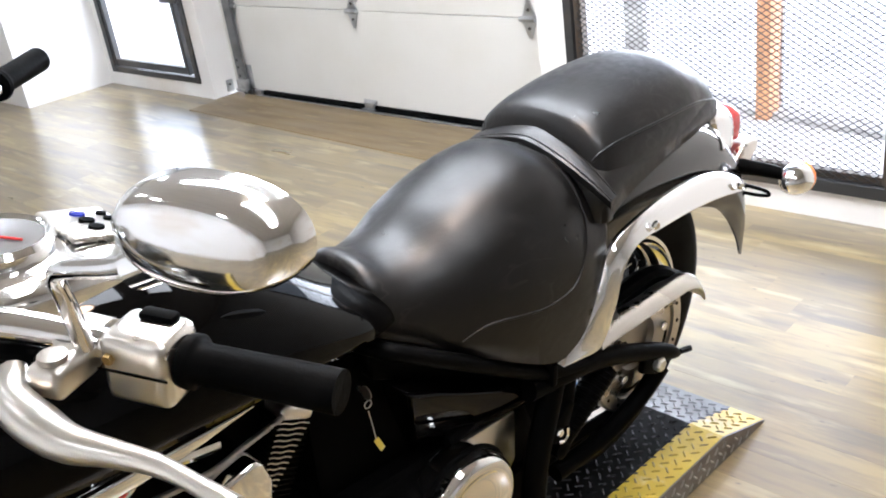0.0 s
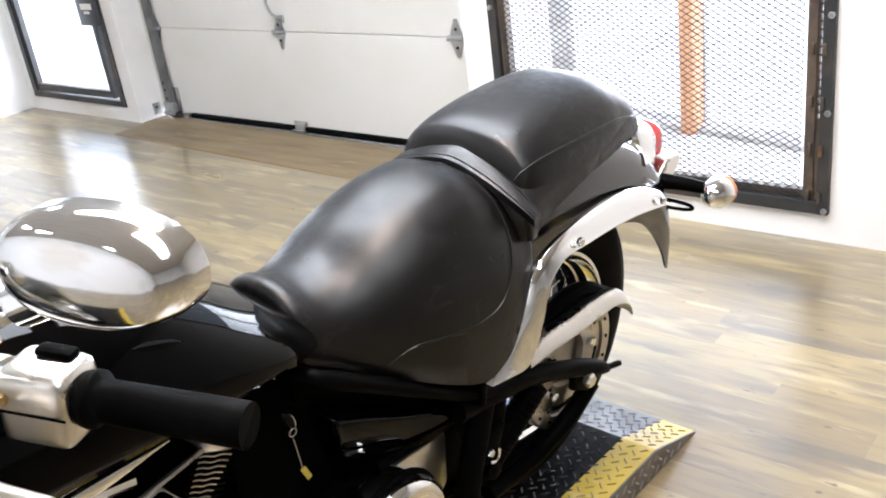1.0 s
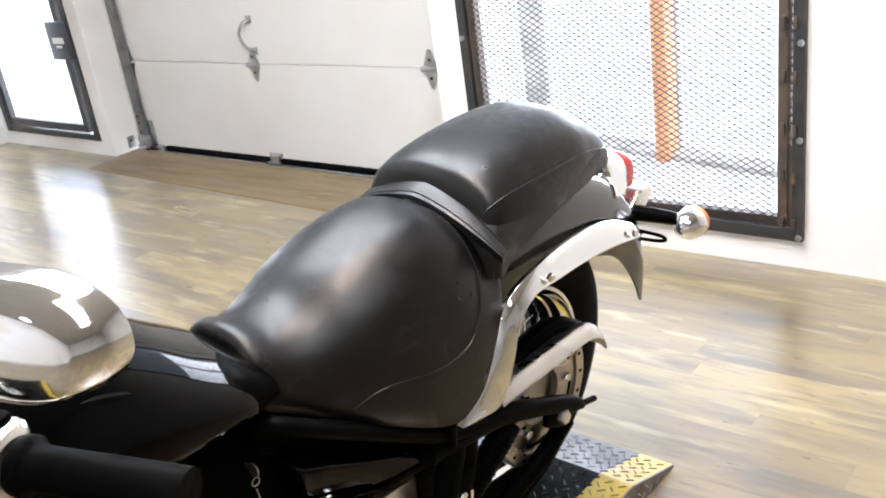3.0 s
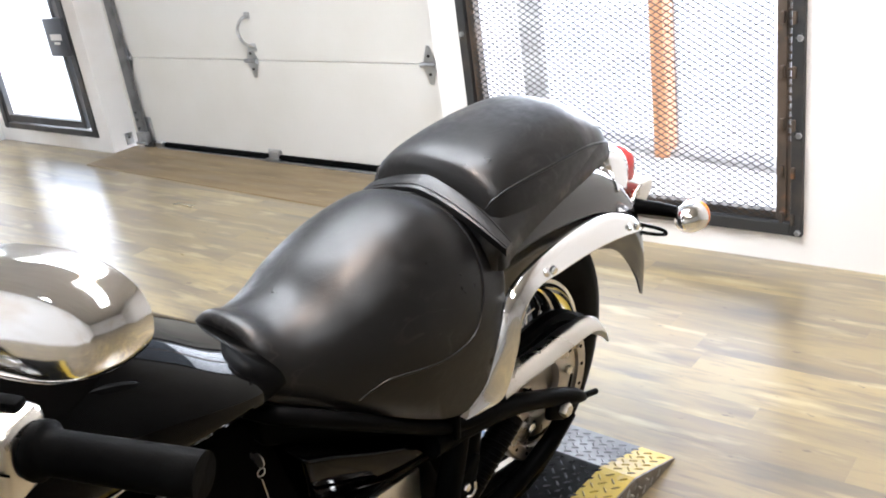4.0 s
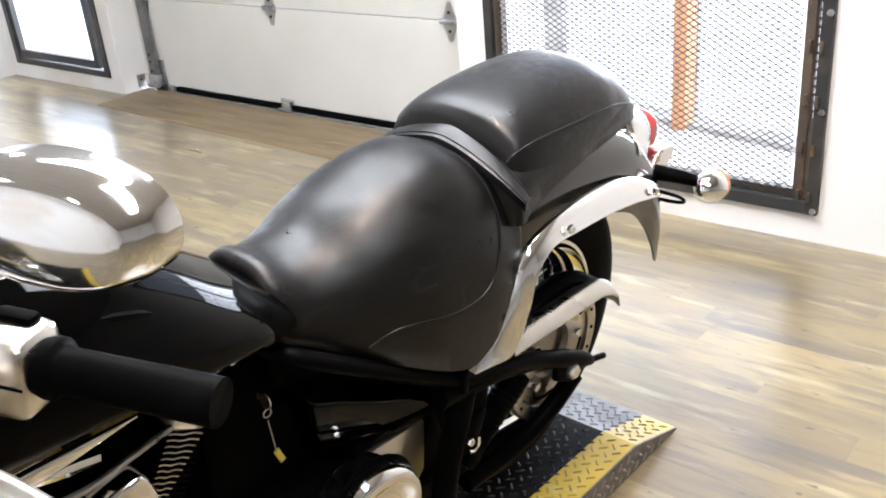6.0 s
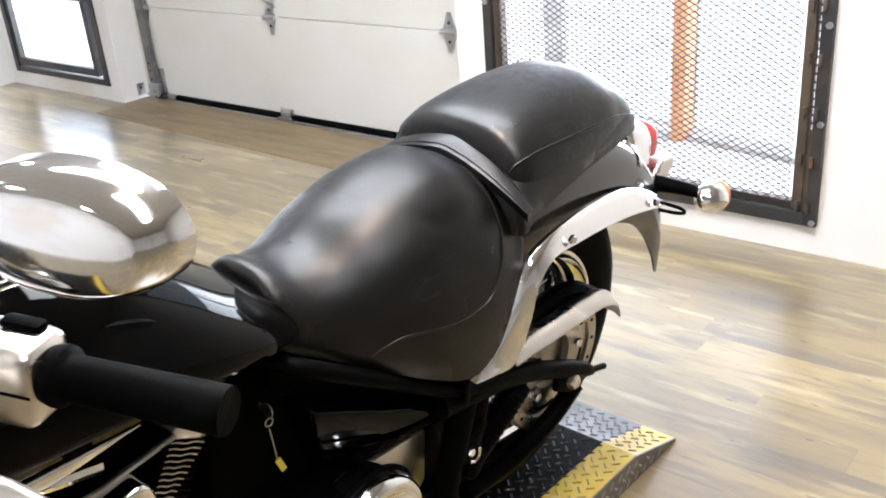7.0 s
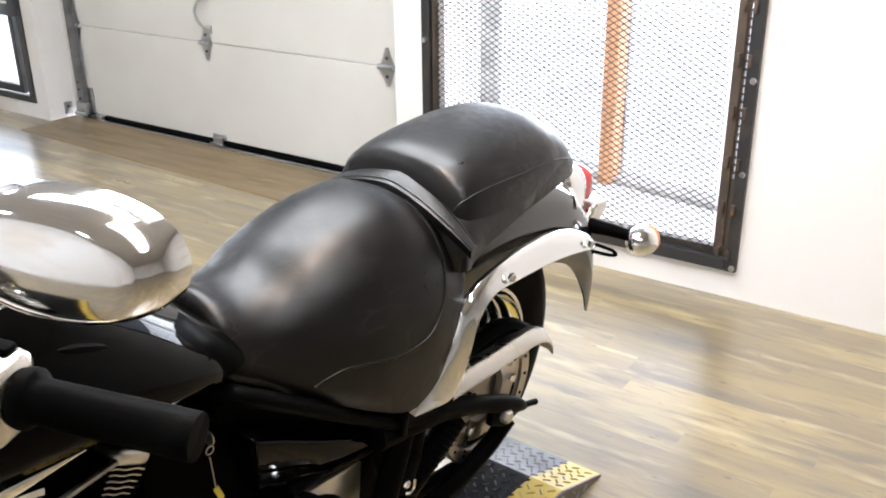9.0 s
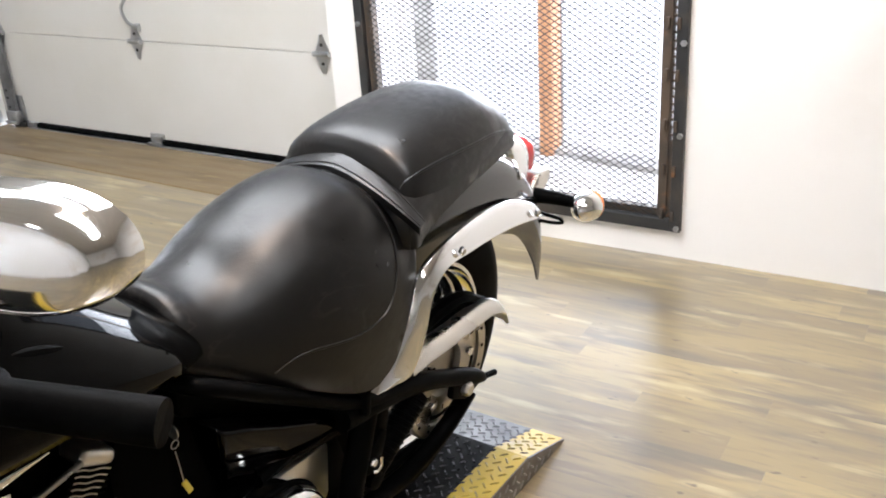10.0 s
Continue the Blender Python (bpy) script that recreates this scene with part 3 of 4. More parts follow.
# ---- ceiling lights ----
COOL, WARM = (0.95, 0.98, 1.0), (1.0, 0.66, 0.42)
LAMPS = [(-0.72, 0.90, 24, WARM), (-2.5, -0.1, 4, COOL), (-3.1, 0.2, 4, COOL), (-1.9, -0.9, 2, COOL), (-0.6, -1.3, 2, COOL), (-3.9, 1.5, 12, COOL)]
for x, y, watts in ((-1.55, 1.10, 34), (-1.55, 1.70, 34), (0.15, 0.72, 14)):
    batten = thing("strip_lamp", "long white ceiling strip lamp, switched on", "ceiling light", pose(x, y, ZC), group="strip lamps")
    part("housing", box(-0.85, 0.85, -0.17, 0.17, -0.05, 0.0, 0.006), WALL, batten, "white folded metal housing")
    part("diffuser", box(-0.84, 0.84, -0.16, 0.16, -0.058, -0.0505, 0.003), LAMPGLOW, batten, "glowing white diffuser")
    for end in (-0.855, 0.845):
        part("end_cap", box(end, end + 0.01, -0.17, 0.17, -0.052, 0.0, 0.003), WALL, batten)
    glow = new("lamp", bpy.data.lights.new("lamp", "AREA"))
    glow.data.shape, glow.data.size, glow.data.size_y, glow.data.energy, glow.data.color = "RECTANGLE", 1.65, 0.31, watts, COOL
    glow.matrix_world = pose(x, y, ZC - 0.065)
for x, y, watts, tint in LAMPS:
    lamp = thing("ceiling_lamp", "round white ceiling lamp with a metal shade, switched on", "ceiling light", pose(x, y, ZC), group="ceiling lamps")
    part("canopy", lathe([(0.0001, 0.0), (0.04, 0.0), (0.036, -0.016), (0.0001, -0.02)], 20, "Z"), WALL, lamp)
    part("rod", tube([(0, 0, -0.016), (0, 0, -0.045)], 0.010, 8, 1), GALV, lamp)
    part("shade", lathe([(0.04, -0.045), (0.125, -0.095), (0.13, -0.095), (0.045, -0.04), (0.04, -0.045)], 28, "Z", hollow=True), WALL, lamp, "white metal shade")
    part("diffuser", lathe([(0.0001, -0.086), (0.115, -0.086), (0.115, -0.092), (0.0001, -0.094)], 28, "Z"), LAMPGLOW, lamp, "glowing white diffuser")
    glow = new("lamp", bpy.data.lights.new("lamp", "AREA"))
    glow.data.shape, glow.data.size, glow.data.energy, glow.data.color = "DISK", 0.22, watts, tint
    glow.matrix_world = pose(x, y, ZC - 0.105)
# ---- motorcycle: leans on its side stand; across (left), along (rear), up from the deck ----
bike = thing("motorcycle", "black cruiser motorcycle with chrome trim, leaning on its stand", "motorcycle", pose(-1.0624, -0.0472, 0.117, -2.47, 6.48, -2.71))


def at(table, u):
    """Values of a table of (u, ...) rows at u, smoothly."""
    xs = [r[0] for r in table]
    cols = list(zip(*table))[1:]
    return [float(np.interp(u, xs, c)) for c in cols]


def dome(stations, n=28, p=0.72, q=0.62, under=0.012, steps=4):
    """A padded seat: rows of (along, half width, bottom, crown)."""
    rows = spline(stations, steps)
    rings = []
    for u, w, hb, ht in rows:
        w, top = max(w, 0.004), max(ht, hb + 0.004)
        ring = []
        for k in range(n + 1):
            a = math.pi * (k / n - 0.5)
            s, c = math.sin(a), math.cos(a)
            ring.append(Vector((w * math.copysign(abs(s) ** p, s), u, hb + (top - hb) * max(c, 0) ** q)))
        ring.append(Vector((w * 0.5, u, hb - under)))
        ring.append(Vector((-w * 0.5, u, hb - under)))
        rings.append(ring)
    return loft(rings)


RIDER = [(0.678, 0.064, 0.606, 0.656), (0.683, 0.078, 0.592, 0.676), (0.70, 0.088, 0.580, 0.682), (0.73, 0.099, 0.566, 0.672), (0.78, 0.122, 0.538, 0.680), (0.84, 0.147, 0.508, 0.711), (0.90, 0.162, 0.478, 0.734),
         (0.95, 0.167, 0.458, 0.747), (1.0, 0.168, 0.456, 0.751), (1.04, 0.165, 0.472, 0.740), (1.075, 0.156, 0.515, 0.722), (1.098, 0.143, 0.585, 0.715), (1.106, 0.12, 0.62, 0.69)]
rider = part("rider_seat", dome(RIDER, n=40, p=0.87, q=0.74), LEATHER, bike, "wide black leather rider seat with creases", angle=80)


def on_dome(stations, u, f, p=0.87, q=0.74, out=0.0):
    """A point of a seat's skin; f from -1 (right edge) over 0 (crown) to 1 (left edge)."""
    w, hb, ht = at(stations, u)
    a = f * math.pi / 2
    s, c = math.sin(a), math.cos(a)
    x, h = w * math.copysign(abs(s) ** p, s), hb + (ht - hb) * max(c, 0) ** q
    d = Vector((s, 0, c + 0.2)).normalized() * out
    return (x + d.x, u, h + d.z)


for side in (1, -1):
    seam = [(0.793, 0.96), (0.817, 0.905), (0.843, 0.872), (0.896, 0.856), (0.94, 0.847), (0.986, 0.83), (1.01, 0.80), (1.03, 0.734), (1.039, 0.67), (1.047, 0.589), (1.051, 0.50), (1.053, 0.372), (1.053, 0.211), (1.053, 0.0)]
    part("seam", tube([on_dome(RIDER, u, side * f, out=0.0006) for u, f in seam], 0.0021, 6, 5), LEATHER, rider, "raised stitched seam")
part("seat_base", prism([(0.69, 0.605), (0.72, 0.57), (0.80, 0.525), (0.95, 0.448), (1.03, 0.448), (1.085, 0.55), (1.05, 0.58), (0.8, 0.575), (0.72, 0.585)], -0.08, 0.08, 0.01), PLASTIC, rider, "black plastic seat pan")

PILLION = [(1.070, 0.146, 0.640, 0.705), (1.09, 0.150, 0.640, 0.722), (1.15, 0.142, 0.660, 0.735), (1.25, 0.135, 0.682, 0.744), (1.35, 0.125, 0.694, 0.750), (1.42, 0.113, 0.698, 0.750),
           (1.47, 0.099, 0.694, 0.738), (1.502, 0.080, 0.688, 0.722), (1.522, 0.052, 0.684, 0.708), (1.530, 0.018, 0.682, 0.698)]
PAD = [(1.090, 0.112, 0.675, 0.748), (1.098, 0.128, 0.670, 0.766), (1.115, 0.135, 0.672, 0.782), (1.16, 0.138, 0.676, 0.796), (1.25, 0.135, 0.688, 0.811), (1.34, 0.125, 0.700, 0.816), (1.39, 0.115, 0.704, 0.806),
       (1.43, 0.106, 0.703, 0.790), (1.467, 0.094, 0.700, 0.766), (1.492, 0.077, 0.698, 0.742), (1.507, 0.052, 0.696, 0.722), (1.514, 0.016, 0.696, 0.708)]
pillion = part("pillion_seat", dome(PILLION, p=0.68, q=0.42), LEATHER, bike, "black leather pillion seat with piped edge", angle=80)
part("top_pad", dome(PAD, n=40, p=0.82, q=0.70), LEATHER, pillion, "domed black leather top pad", angle=80)
for side in (1, -1):
    edge = [(1.094, 0.66), (1.105, 0.62), (1.15, 0.64), (1.25, 0.71), (1.34, 0.77), (1.39, 0.80), (1.43, 0.82), (1.467, 0.82), (1.492, 0.76), (1.505, 0.45), (1.508, 0.0)]
    part("piping", tube([on_dome(PAD, u, side * (f + 0.035), 0.82, 0.70, 0.0008) for u, f in edge], 0.0024, 6, 5), LEATHER, pillion, "raised leather piping")


def band_point(a, t, out=0.0):
    """A point of the strap: a across, t from its front edge (0) to its rear edge (1)."""
    k = min(abs(a) / 0.172, 1) ** 1.5
    return Vector((a - math.copysign(0.006 * t, a) * k, 1.064 + 0.036 * t * (1 - 0.35 * k) - 0.004 * k, 0.739 - 0.053 * k + 0.016 * t * (1 - 0.9 * k) + 0.002 * math.sin(math.pi * t) + out))


strap_line = [0.172 * math.sin(math.pi / 2 * k / 16) for k in range(-7, 17)]
strap = part("strap", loft([[band_point(a, t) for t in (0.0, 0.04, 0.2, 0.5, 0.8, 0.96, 1.0)] + [band_point(a, t, -0.012) for t in (0.97, 0.5, 0.03)] for a in strap_line]), LEATHER, pillion, "stitched leather strap across the seat front", angle=50)
for t in (0.16, 0.86):
    part("stitching", tube([band_point(a, t, 0.0003) for a in strap_line[1:-1]], 0.0011, 5, 1), LEATHER, strap)
part("seat_front", dome([(1.074, 0.150, 0.64, 0.715), (1.082, 0.154, 0.64, 0.726), (1.10, 0.150, 0.64, 0.736)], n=28, p=0.9, q=0.85), LEATHER, pillion, angle=60)

# rear fender: rows of (along, half width, skirt bottom, crown)
FENDER = [(1.06, 0.118, 0.52, 0.64), (1.12, 0.120, 0.545, 0.665), (1.20, 0.122, 0.572, 0.690), (1.30, 0.122, 0.575, 0.698), (1.40, 0.120, 0.545, 0.692), (1.48, 0.117, 0.515, 0.672), (1.54, 0.113, 0.47, 0.640),
          (1.59, 0.112, 0.41, 0.595), (1.62, 0.108, 0.365, 0.550), (1.636, 0.104, 0.352, 0.500), (1.642, 0.10, 0.352, 0.45)]


def shell(stations, thick=0.004, n=22, p=0.6, q=0.5):
    """An open hood with a wall of its own thickness."""
    rings = []
    for u, w, hb, ht in spline(stations, 4):
        outer, inner = [], []
        for k in range(n + 1):
            a = math.pi * (k / n - 0.5)
            s, c = math.sin(a), math.cos(a)
            x, z = math.copysign(abs(s) ** p, s), max(c, 0) ** q
            outer.append(Vector((w * x, u, hb + (ht - hb) * z)))
            inner.append(Vector(((w - thick) * x, u - thick * 0.3, hb + (ht - thick - hb) * z)))
        rings.append(outer + inner[::-1])
    return loft(rings)


fender = part("rear_fender", shell(FENDER), FENDERPAINT, bike, "black painted valanced rear fender", angle=50)
part("fender_trim", tube([on_dome(FENDER, 1.50 + 0.05 * (1 - abs(f) / 0.62), f, 0.6, 0.5, 0.001) for f in np.linspace(-0.62, 0.62, 15)], 0.0058, 8, 2), CHROME, fender, "thin chrome trim arc")


def blade(rows, n=18, thick=0.010, steps=5, wide=1.0, lean=0.0):
    """A formed bar: rows of (across, along low, up low, along high, up high); lean: how far the high edge is set inwards."""
    rings = []
    for a, u0, h0, u1, h1 in spline(rows, steps):
        mid, half = np.array(((u0 + u1) / 2, (h0 + h1) / 2)), np.array(((u1 - u0) / 2, (h1 - h0) / 2))
        rings.append([Vector((a + thick * math.copysign(abs(math.sin(t)) ** 0.6, math.sin(t)) - math.copysign(lean, a) * math.cos(t), *(mid + half * wide * math.copysign(abs(math.cos(t)) ** 0.7, math.cos(t))))) for t in (2 * math.pi * k / n for k in range(n))])
    return loft(rings)


STRUT = [(0.161, 0.963, 0.447, 0.957, 0.453), (0.164, 1.001, 0.445, 0.991, 0.469), (0.166, 1.049, 0.448, 1.026, 0.490), (0.167, 1.079, 0.506, 1.059, 0.531), (0.164, 1.100, 0.566, 1.078, 0.586), (0.160, 1.145, 0.597, 1.115, 0.613), (0.155, 1.221, 0.595, 1.196, 0.629), (0.146, 1.322, 0.586, 1.301, 0.632), (0.137, 1.422, 0.571, 1.422, 0.617), (0.130, 1.523, 0.552, 1.523, 0.579), (0.124, 1.554, 0.545, 1.553, 0.560)]
slim = []
for a, u0, h0, u1, h1 in STRUT:
    k, down = (1.2, 0.0) if u0 < 1.09 else (1.0, 0.008)
    um, hm, du, dh = (u0 + u1) / 2, (h0 + h1) / 2 - down, (u1 - u0) / 2 * k, (h1 - h0) / 2 * k
    slim.append((a, um - du, hm - dh, um + du, hm + dh))
for side in (1, -1):
    s = part("fender_strut", blade([(side * r[0], *r[1:]) for r in slim], thick=0.007, lean=0.010), CHROME, bike, "polished chrome fender strut")
    for a, u, h in ((0.170, 1.188, 0.603), (0.146, 1.502, 0.563)):
        part("bolt", bolt((side * (a - 0.002), u, h), 0.0075, 0.008, (side, 0, 0)), CHROME, s)

# ---- rear wheel and drive ----
AX, AH = 1.264, 0.316
wheel = part("rear_wheel", lathe([(0.0001, -0.07), (0.035, -0.07), (0.045, -0.05), (0.028, -0.03), (0.028, 0.04), (0.055, 0.055), (0.055, 0.075), (0.0001, 0.08)], 24, "X", (0, AX, AH)), SATIN, bike, "wire-spoked rear wheel hub")
tyre_profile = [(0.190, -0.054), (0.225, -0.062), (0.262, -0.062), (0.290, -0.052), (0.306, -0.032), (0.312, 0.0), (0.306, 0.032), (0.290, 0.052), (0.262, 0.062), (0.225, 0.062), (0.190, 0.054)]
part("tyre", lathe(tyre_profile, 56, "X", (0, AX, AH), hollow=True), RUBBER, wheel, "black rubber tyre", angle=60)
lip = [(0.193, 0.062), (0.186, 0.063), (0.183, 0.055), (0.174, 0.046), (0.172, 0.030), (0.166, 0.026), (0.164, 0.008)]
rim_profile = [(0.195, 0.055)] + lip + [(r, -a) for r, a in lip[::-1]] + [(0.195, -0.055), (0.178, -0.02), (0.178, 0.02), (0.195, 0.055)]
part("rim", lathe(rim_profile, 56, "X", (0, AX, AH), hollow=True), CHROME, wheel, "chrome rim", angle=30)
# Black rings put the dark stripes of the rim's reflections into the shape.
for r, a in ((0.1715, 0.037), (0.1635, 0.012), (0.1635, -0.014)):
    part("reflection_band", lathe([(r + 0.006, a - 0.008), (r - 0.002, a - 0.008), (r - 0.002, a + 0.008), (r + 0.006, a + 0.008)], 56, "X", (0, AX, AH), hollow=True), RUBBER, wheel, "black band for a dark reflection inside the rim", angle=30)
for k in range(32):
    a, b = 2 * math.pi * k / 32, 2 * math.pi * (k + (2.5 if k % 4 < 2 else -2.5)) / 32
    side = 1 if k % 2 else -1
    part("spoke", tube([(side * 0.05, AX + 0.04 * math.cos(b), AH + 0.04 * math.sin(b)), (side * 0.01, AX + 0.175 * math.cos(a), AH + 0.175 * math.sin(a))], 0.0022, 6, 1), CHROME, wheel)
pulley = part("drive_pulley", lathe([(0.03, 0.112), (0.050, 0.114), (0.053, 0.126), (0.104, 0.128), (0.107, 0.133), (0.129, 0.134), (0.133, 0.130), (0.133, 0.100), (0.12, 0.094), (0.03, 0.094)], 56, "X", (-0.016, AX, AH)), BRUSHED, bike, "brushed alloy belt pulley", angle=30)
for k in range(5):
    a = 2 * math.pi * (k + 0.12) / 5
    part("bolt", bolt((0.111, AX + 0.070 * math.cos(a), AH + 0.070 * math.sin(a)), 0.010, 0.012), CHROME, pulley)
    b = a + 0.63
    part("slot", tube([(0.1085, AX + 0.094 * math.cos(b + d), AH + 0.094 * math.sin(b + d)) for d in (-0.34, -0.15, 0.0, 0.15, 0.34)], 0.0055, 8, 3), SATINBLACK, pulley, "dark recessed slot")
for k in range(18):
    a = 2 * math.pi * k / 18
    part("rivet", bolt((0.1175, AX + 0.118 * math.cos(a), AH + 0.118 * math.sin(a)), 0.0035, 0.002), SATINBLACK, pulley)
part("drive_belt", join(tube([(0.084, 0.796, 0.354), (0.095, 0.995, 0.400), (0.106, 1.195, 0.445), (0.111, 1.295, 0.450), (0.116, 1.380, 0.398)], 0.016, 8), tube([(0.084, 0.797, 0.234), (0.096, 1.017, 0.200), (0.108, 1.237, 0.184)], 0.012, 8)), RUBBER, bike, "black toothed drive belt")
guard_rings = []
for u, h in spline([(1.078, 0.429), (1.13, 0.431), (1.22, 0.431), (1.31, 0.433), (1.345, 0.430), (1.370, 0.421), (1.388, 0.406), (1.398, 0.386)], 3):
    slant = max(0.0, 1 - (u - 1.078) / 0.1)
    guard_rings.append([Vector((a, u + (0.163 - a) * slant, h + d)) for a, d in ((0.104, -0.004), (0.128, 0.004), (0.138, 0.009), (0.145, 0.009), (0.161, -0.007), (0.163, -0.013), (0.160, -0.016), (0.150, -0.010), (0.104, -0.010))])
guard_bm = loft(guard_rings)
part("belt_guard", guard_bm, SATIN, bike, "satin chrome belt guard", angle=50)
part("upper_belt_cover", prism([(1.09, 0.400), (1.105, 0.420), (1.165, 0.436), (1.22, 0.447), (1.279, 0.452), (1.338, 0.442), (1.386, 0.418), (1.38, 0.406), (1.33, 0.425), (1.27, 0.432), (1.17, 0.415)], 0.094, 0.120, 0.005), PLASTIC, bike, "black upper belt cover")
swing = part("swingarm", tube([(0.135, 0.923, 0.408), (0.141, 1.043, 0.394), (0.142, 1.133, 0.369), (0.143, 1.203, 0.341), (0.145, 1.262, 0.316), (0.147, 1.314, 0.291), (0.147, 1.343, 0.274)], [0.022, 0.020, 0.018, 0.017, 0.017, 0.015, 0.009], 12), SATINBLACK, bike, "black tubular swingarm")
part("axle_plate", prism([(1.224, 0.340), (1.319, 0.305), (1.326, 0.275), (1.270, 0.265), (1.220, 0.290)], 0.141, 0.155, 0.005), SATINBLACK, swing)
part("axle_nut", bolt((0.155, 1.262, 0.296), 0.014, 0.014), SATIN, swing, "dull steel axle nut")
part("adjuster", tube([(0.151, 1.344, 0.278), (0.153, 1.379, 0.270)], 0.006, 8, 1), SATINBLACK, swing)
part("lower_bar", tube([(0.118, 1.026, 0.166), (0.125, 1.146, 0.174), (0.133, 1.245, 0.212), (0.139, 1.305, 0.260)], 0.017, 10), SATINBLACK, swing)
part("swingarm_tube", tube([(-0.133, 0.923, 0.410), (-0.142, 1.133, 0.374), (-0.145, 1.269, 0.322), (-0.147, 1.356, 0.274)], 0.022, 10), SATINBLACK, swing)
S0, S1 = Vector((0.140, 1.125, 0.350)), Vector((0.138, 0.998, 0.262))
shock = part("shock_absorber", tube([tuple(S0), tuple(S1)], 0.0225, 14, 1), SATINBLACK, bike, "black coil-over shock absorber")
SD = (S1 - S0).normalized()
SN = SD.cross(Vector((1, 0, 0))).normalized()
part("spring", tube([tuple(S0.lerp(S1, 0.08 + 0.80 * k / 120) + (Vector((1, 0, 0)) * math.cos(k * 0.62) + SN * math.sin(k * 0.62)) * 0.022) for k in range(121)], 0.0026, 6, 1), SATINBLACK, shock, "black coil spring")
part("shock_eye", lathe([(0.016, 0.118), (0.018, 0.122), (0.018, 0.158), (0.010, 0.162), (0.0001, 0.162)], 18, "X", (0, 0.995, 0.259)), SATINBLACK, shock, "black lower eye")

# ---- frame, covers and engine ----
frame_part = part("frame", tube([(0.048, 0.651, 0.588), (0.099, 0.668, 0.587), (0.123, 0.702, 0.573), (0.135, 0.812, 0.509), (0.143, 0.922, 0.444), (0.147, 0.992, 0.413), (0.148, 1.053, 0.396)], 0.0125, 12), SATINBLACK, bike, "satin black frame tube under the seat")
part("frame_clamp", box(0.125, 0.165, 0.951, 0.963, 0.408, 0.450, 0.004), SATINBLACK, frame_part)
part("frame_tube", tube([(-0.048, 0.651, 0.588), (-0.123, 0.702, 0.573), (-0.135, 0.812, 0.512), (-0.147, 0.992, 0.415), (-0.148, 1.053, 0.398)], 0.0165, 10), SATINBLACK, frame_part)
part("down_tube", tube([(0.136, 0.988, 0.405), (0.138, 0.970, 0.335), (0.138, 0.950, 0.250), (0.138, 0.946, 0.155), (0.135, 0.962, 0.095)], 0.021, 12), SATINBLACK, frame_part)
part("rear_tube", tube([(0.133, 1.023, 0.396), (0.133, 1.014, 0.325), (0.132, 0.995, 0.245)], 0.020, 10), SATINBLACK, frame_part)
part("cradle", tube([(0.15, 0.96, 0.10), (0.14, 0.70, 0.09), (0.12, 0.30, 0.10), (0.06, 0.08, 0.30), (0.03, 0.0, 0.62)], 0.02, 10), SATINBLACK, frame_part)
part("cradle", tube([(-0.15, 0.96, 0.10), (-0.14, 0.70, 0.09), (-0.12, 0.30, 0.10), (-0.06, 0.08, 0.30), (-0.03, 0.0, 0.62)], 0.02, 10), SATINBLACK, frame_part)
cover_bm = prism([(0.690, 0.517), (0.750, 0.490), (0.811, 0.458), (0.880, 0.426), (0.951, 0.393), (0.962, 0.380), (0.946, 0.366), (0.890, 0.354), (0.836, 0.346), (0.790, 0.346), (0.752, 0.354), (0.730, 0.390), (0.713, 0.439)], 0.058, 0.128, 0.014, 5)
for vert in cover_bm.verts:
    if vert.co.x > 0.09:
        vert.co.x -= 0.55 * max(0.517 - 0.48 * (vert.co.y - 0.69) - vert.co.z - 0.030, 0)
part("side_cover", cover_bm, PAINT, bike, "glossy black side cover", angle=50)
part("under_seat_panel", prism([(0.655, 0.600), (0.716, 0.560), (0.896, 0.460), (0.956, 0.430), (0.947, 0.400), (0.876, 0.420), (0.716, 0.505), (0.666, 0.530)], 0.046, 0.086, 0.008), PLASTIC, bike, "dull black panel under the seat")
peg = part("foot_peg_bracket", prism([(0.963, 0.315), (1.010, 0.350), (1.022, 0.340), (1.000, 0.280), (0.970, 0.280)], 0.144, 0.157, 0.004), SATINBLACK, bike, "black pillion peg bracket")
part("bolt", bolt((0.156, 0.978, 0.306), 0.008, 0.009), CHROME, peg)
part("bracket_edge", tube([(0.160, 0.999, 0.305), (0.161, 0.998, 0.289), (0.161, 0.988, 0.283), (0.160, 0.978, 0.286)], 0.003, 6), CHROME, peg)
part("clip", box(0.129, 0.141, 0.996, 1.006, 0.340, 0.366, 0.003), CHROME, peg)
engine = part("engine_case", join(prism([(0.30, 0.13), (0.86, 0.11), (0.90, 0.22), (0.84, 0.34), (0.55, 0.36), (0.28, 0.33)], -0.12, 0.095, 0.03, 3), lathe([(0.085, 0.09), (0.082, 0.122), (0.07, 0.128), (0.0001, 0.130)], 32, "X", (0, 0.50, 0.235))), SATINBLACK, bike, "black engine case")
part("pulley_cover", lathe([(0.088, 0.095), (0.090, 0.142), (0.087, 0.152), (0.081, 0.159), (0.073, 0.161), (0.066, 0.159), (0.061, 0.154), (0.045, 0.152), (0.0001, 0.150)], 40, "X", (0, 0.79, 0.266)), CHROME, engine, "round chrome pulley cover", angle=50)
part("cover_plate", prism([(0.752, 0.345), (0.780, 0.352), (0.935, 0.345), (0.938, 0.245), (0.860, 0.160), (0.765, 0.180)], 0.090, 0.105, 0.006), SATIN, engine, "satin alloy back plate")
part("cover_gasket", torus(0.091, 0.005, 40, 8, 1.0, (0.128, 0.79, 0.266)), RUBBER, engine)


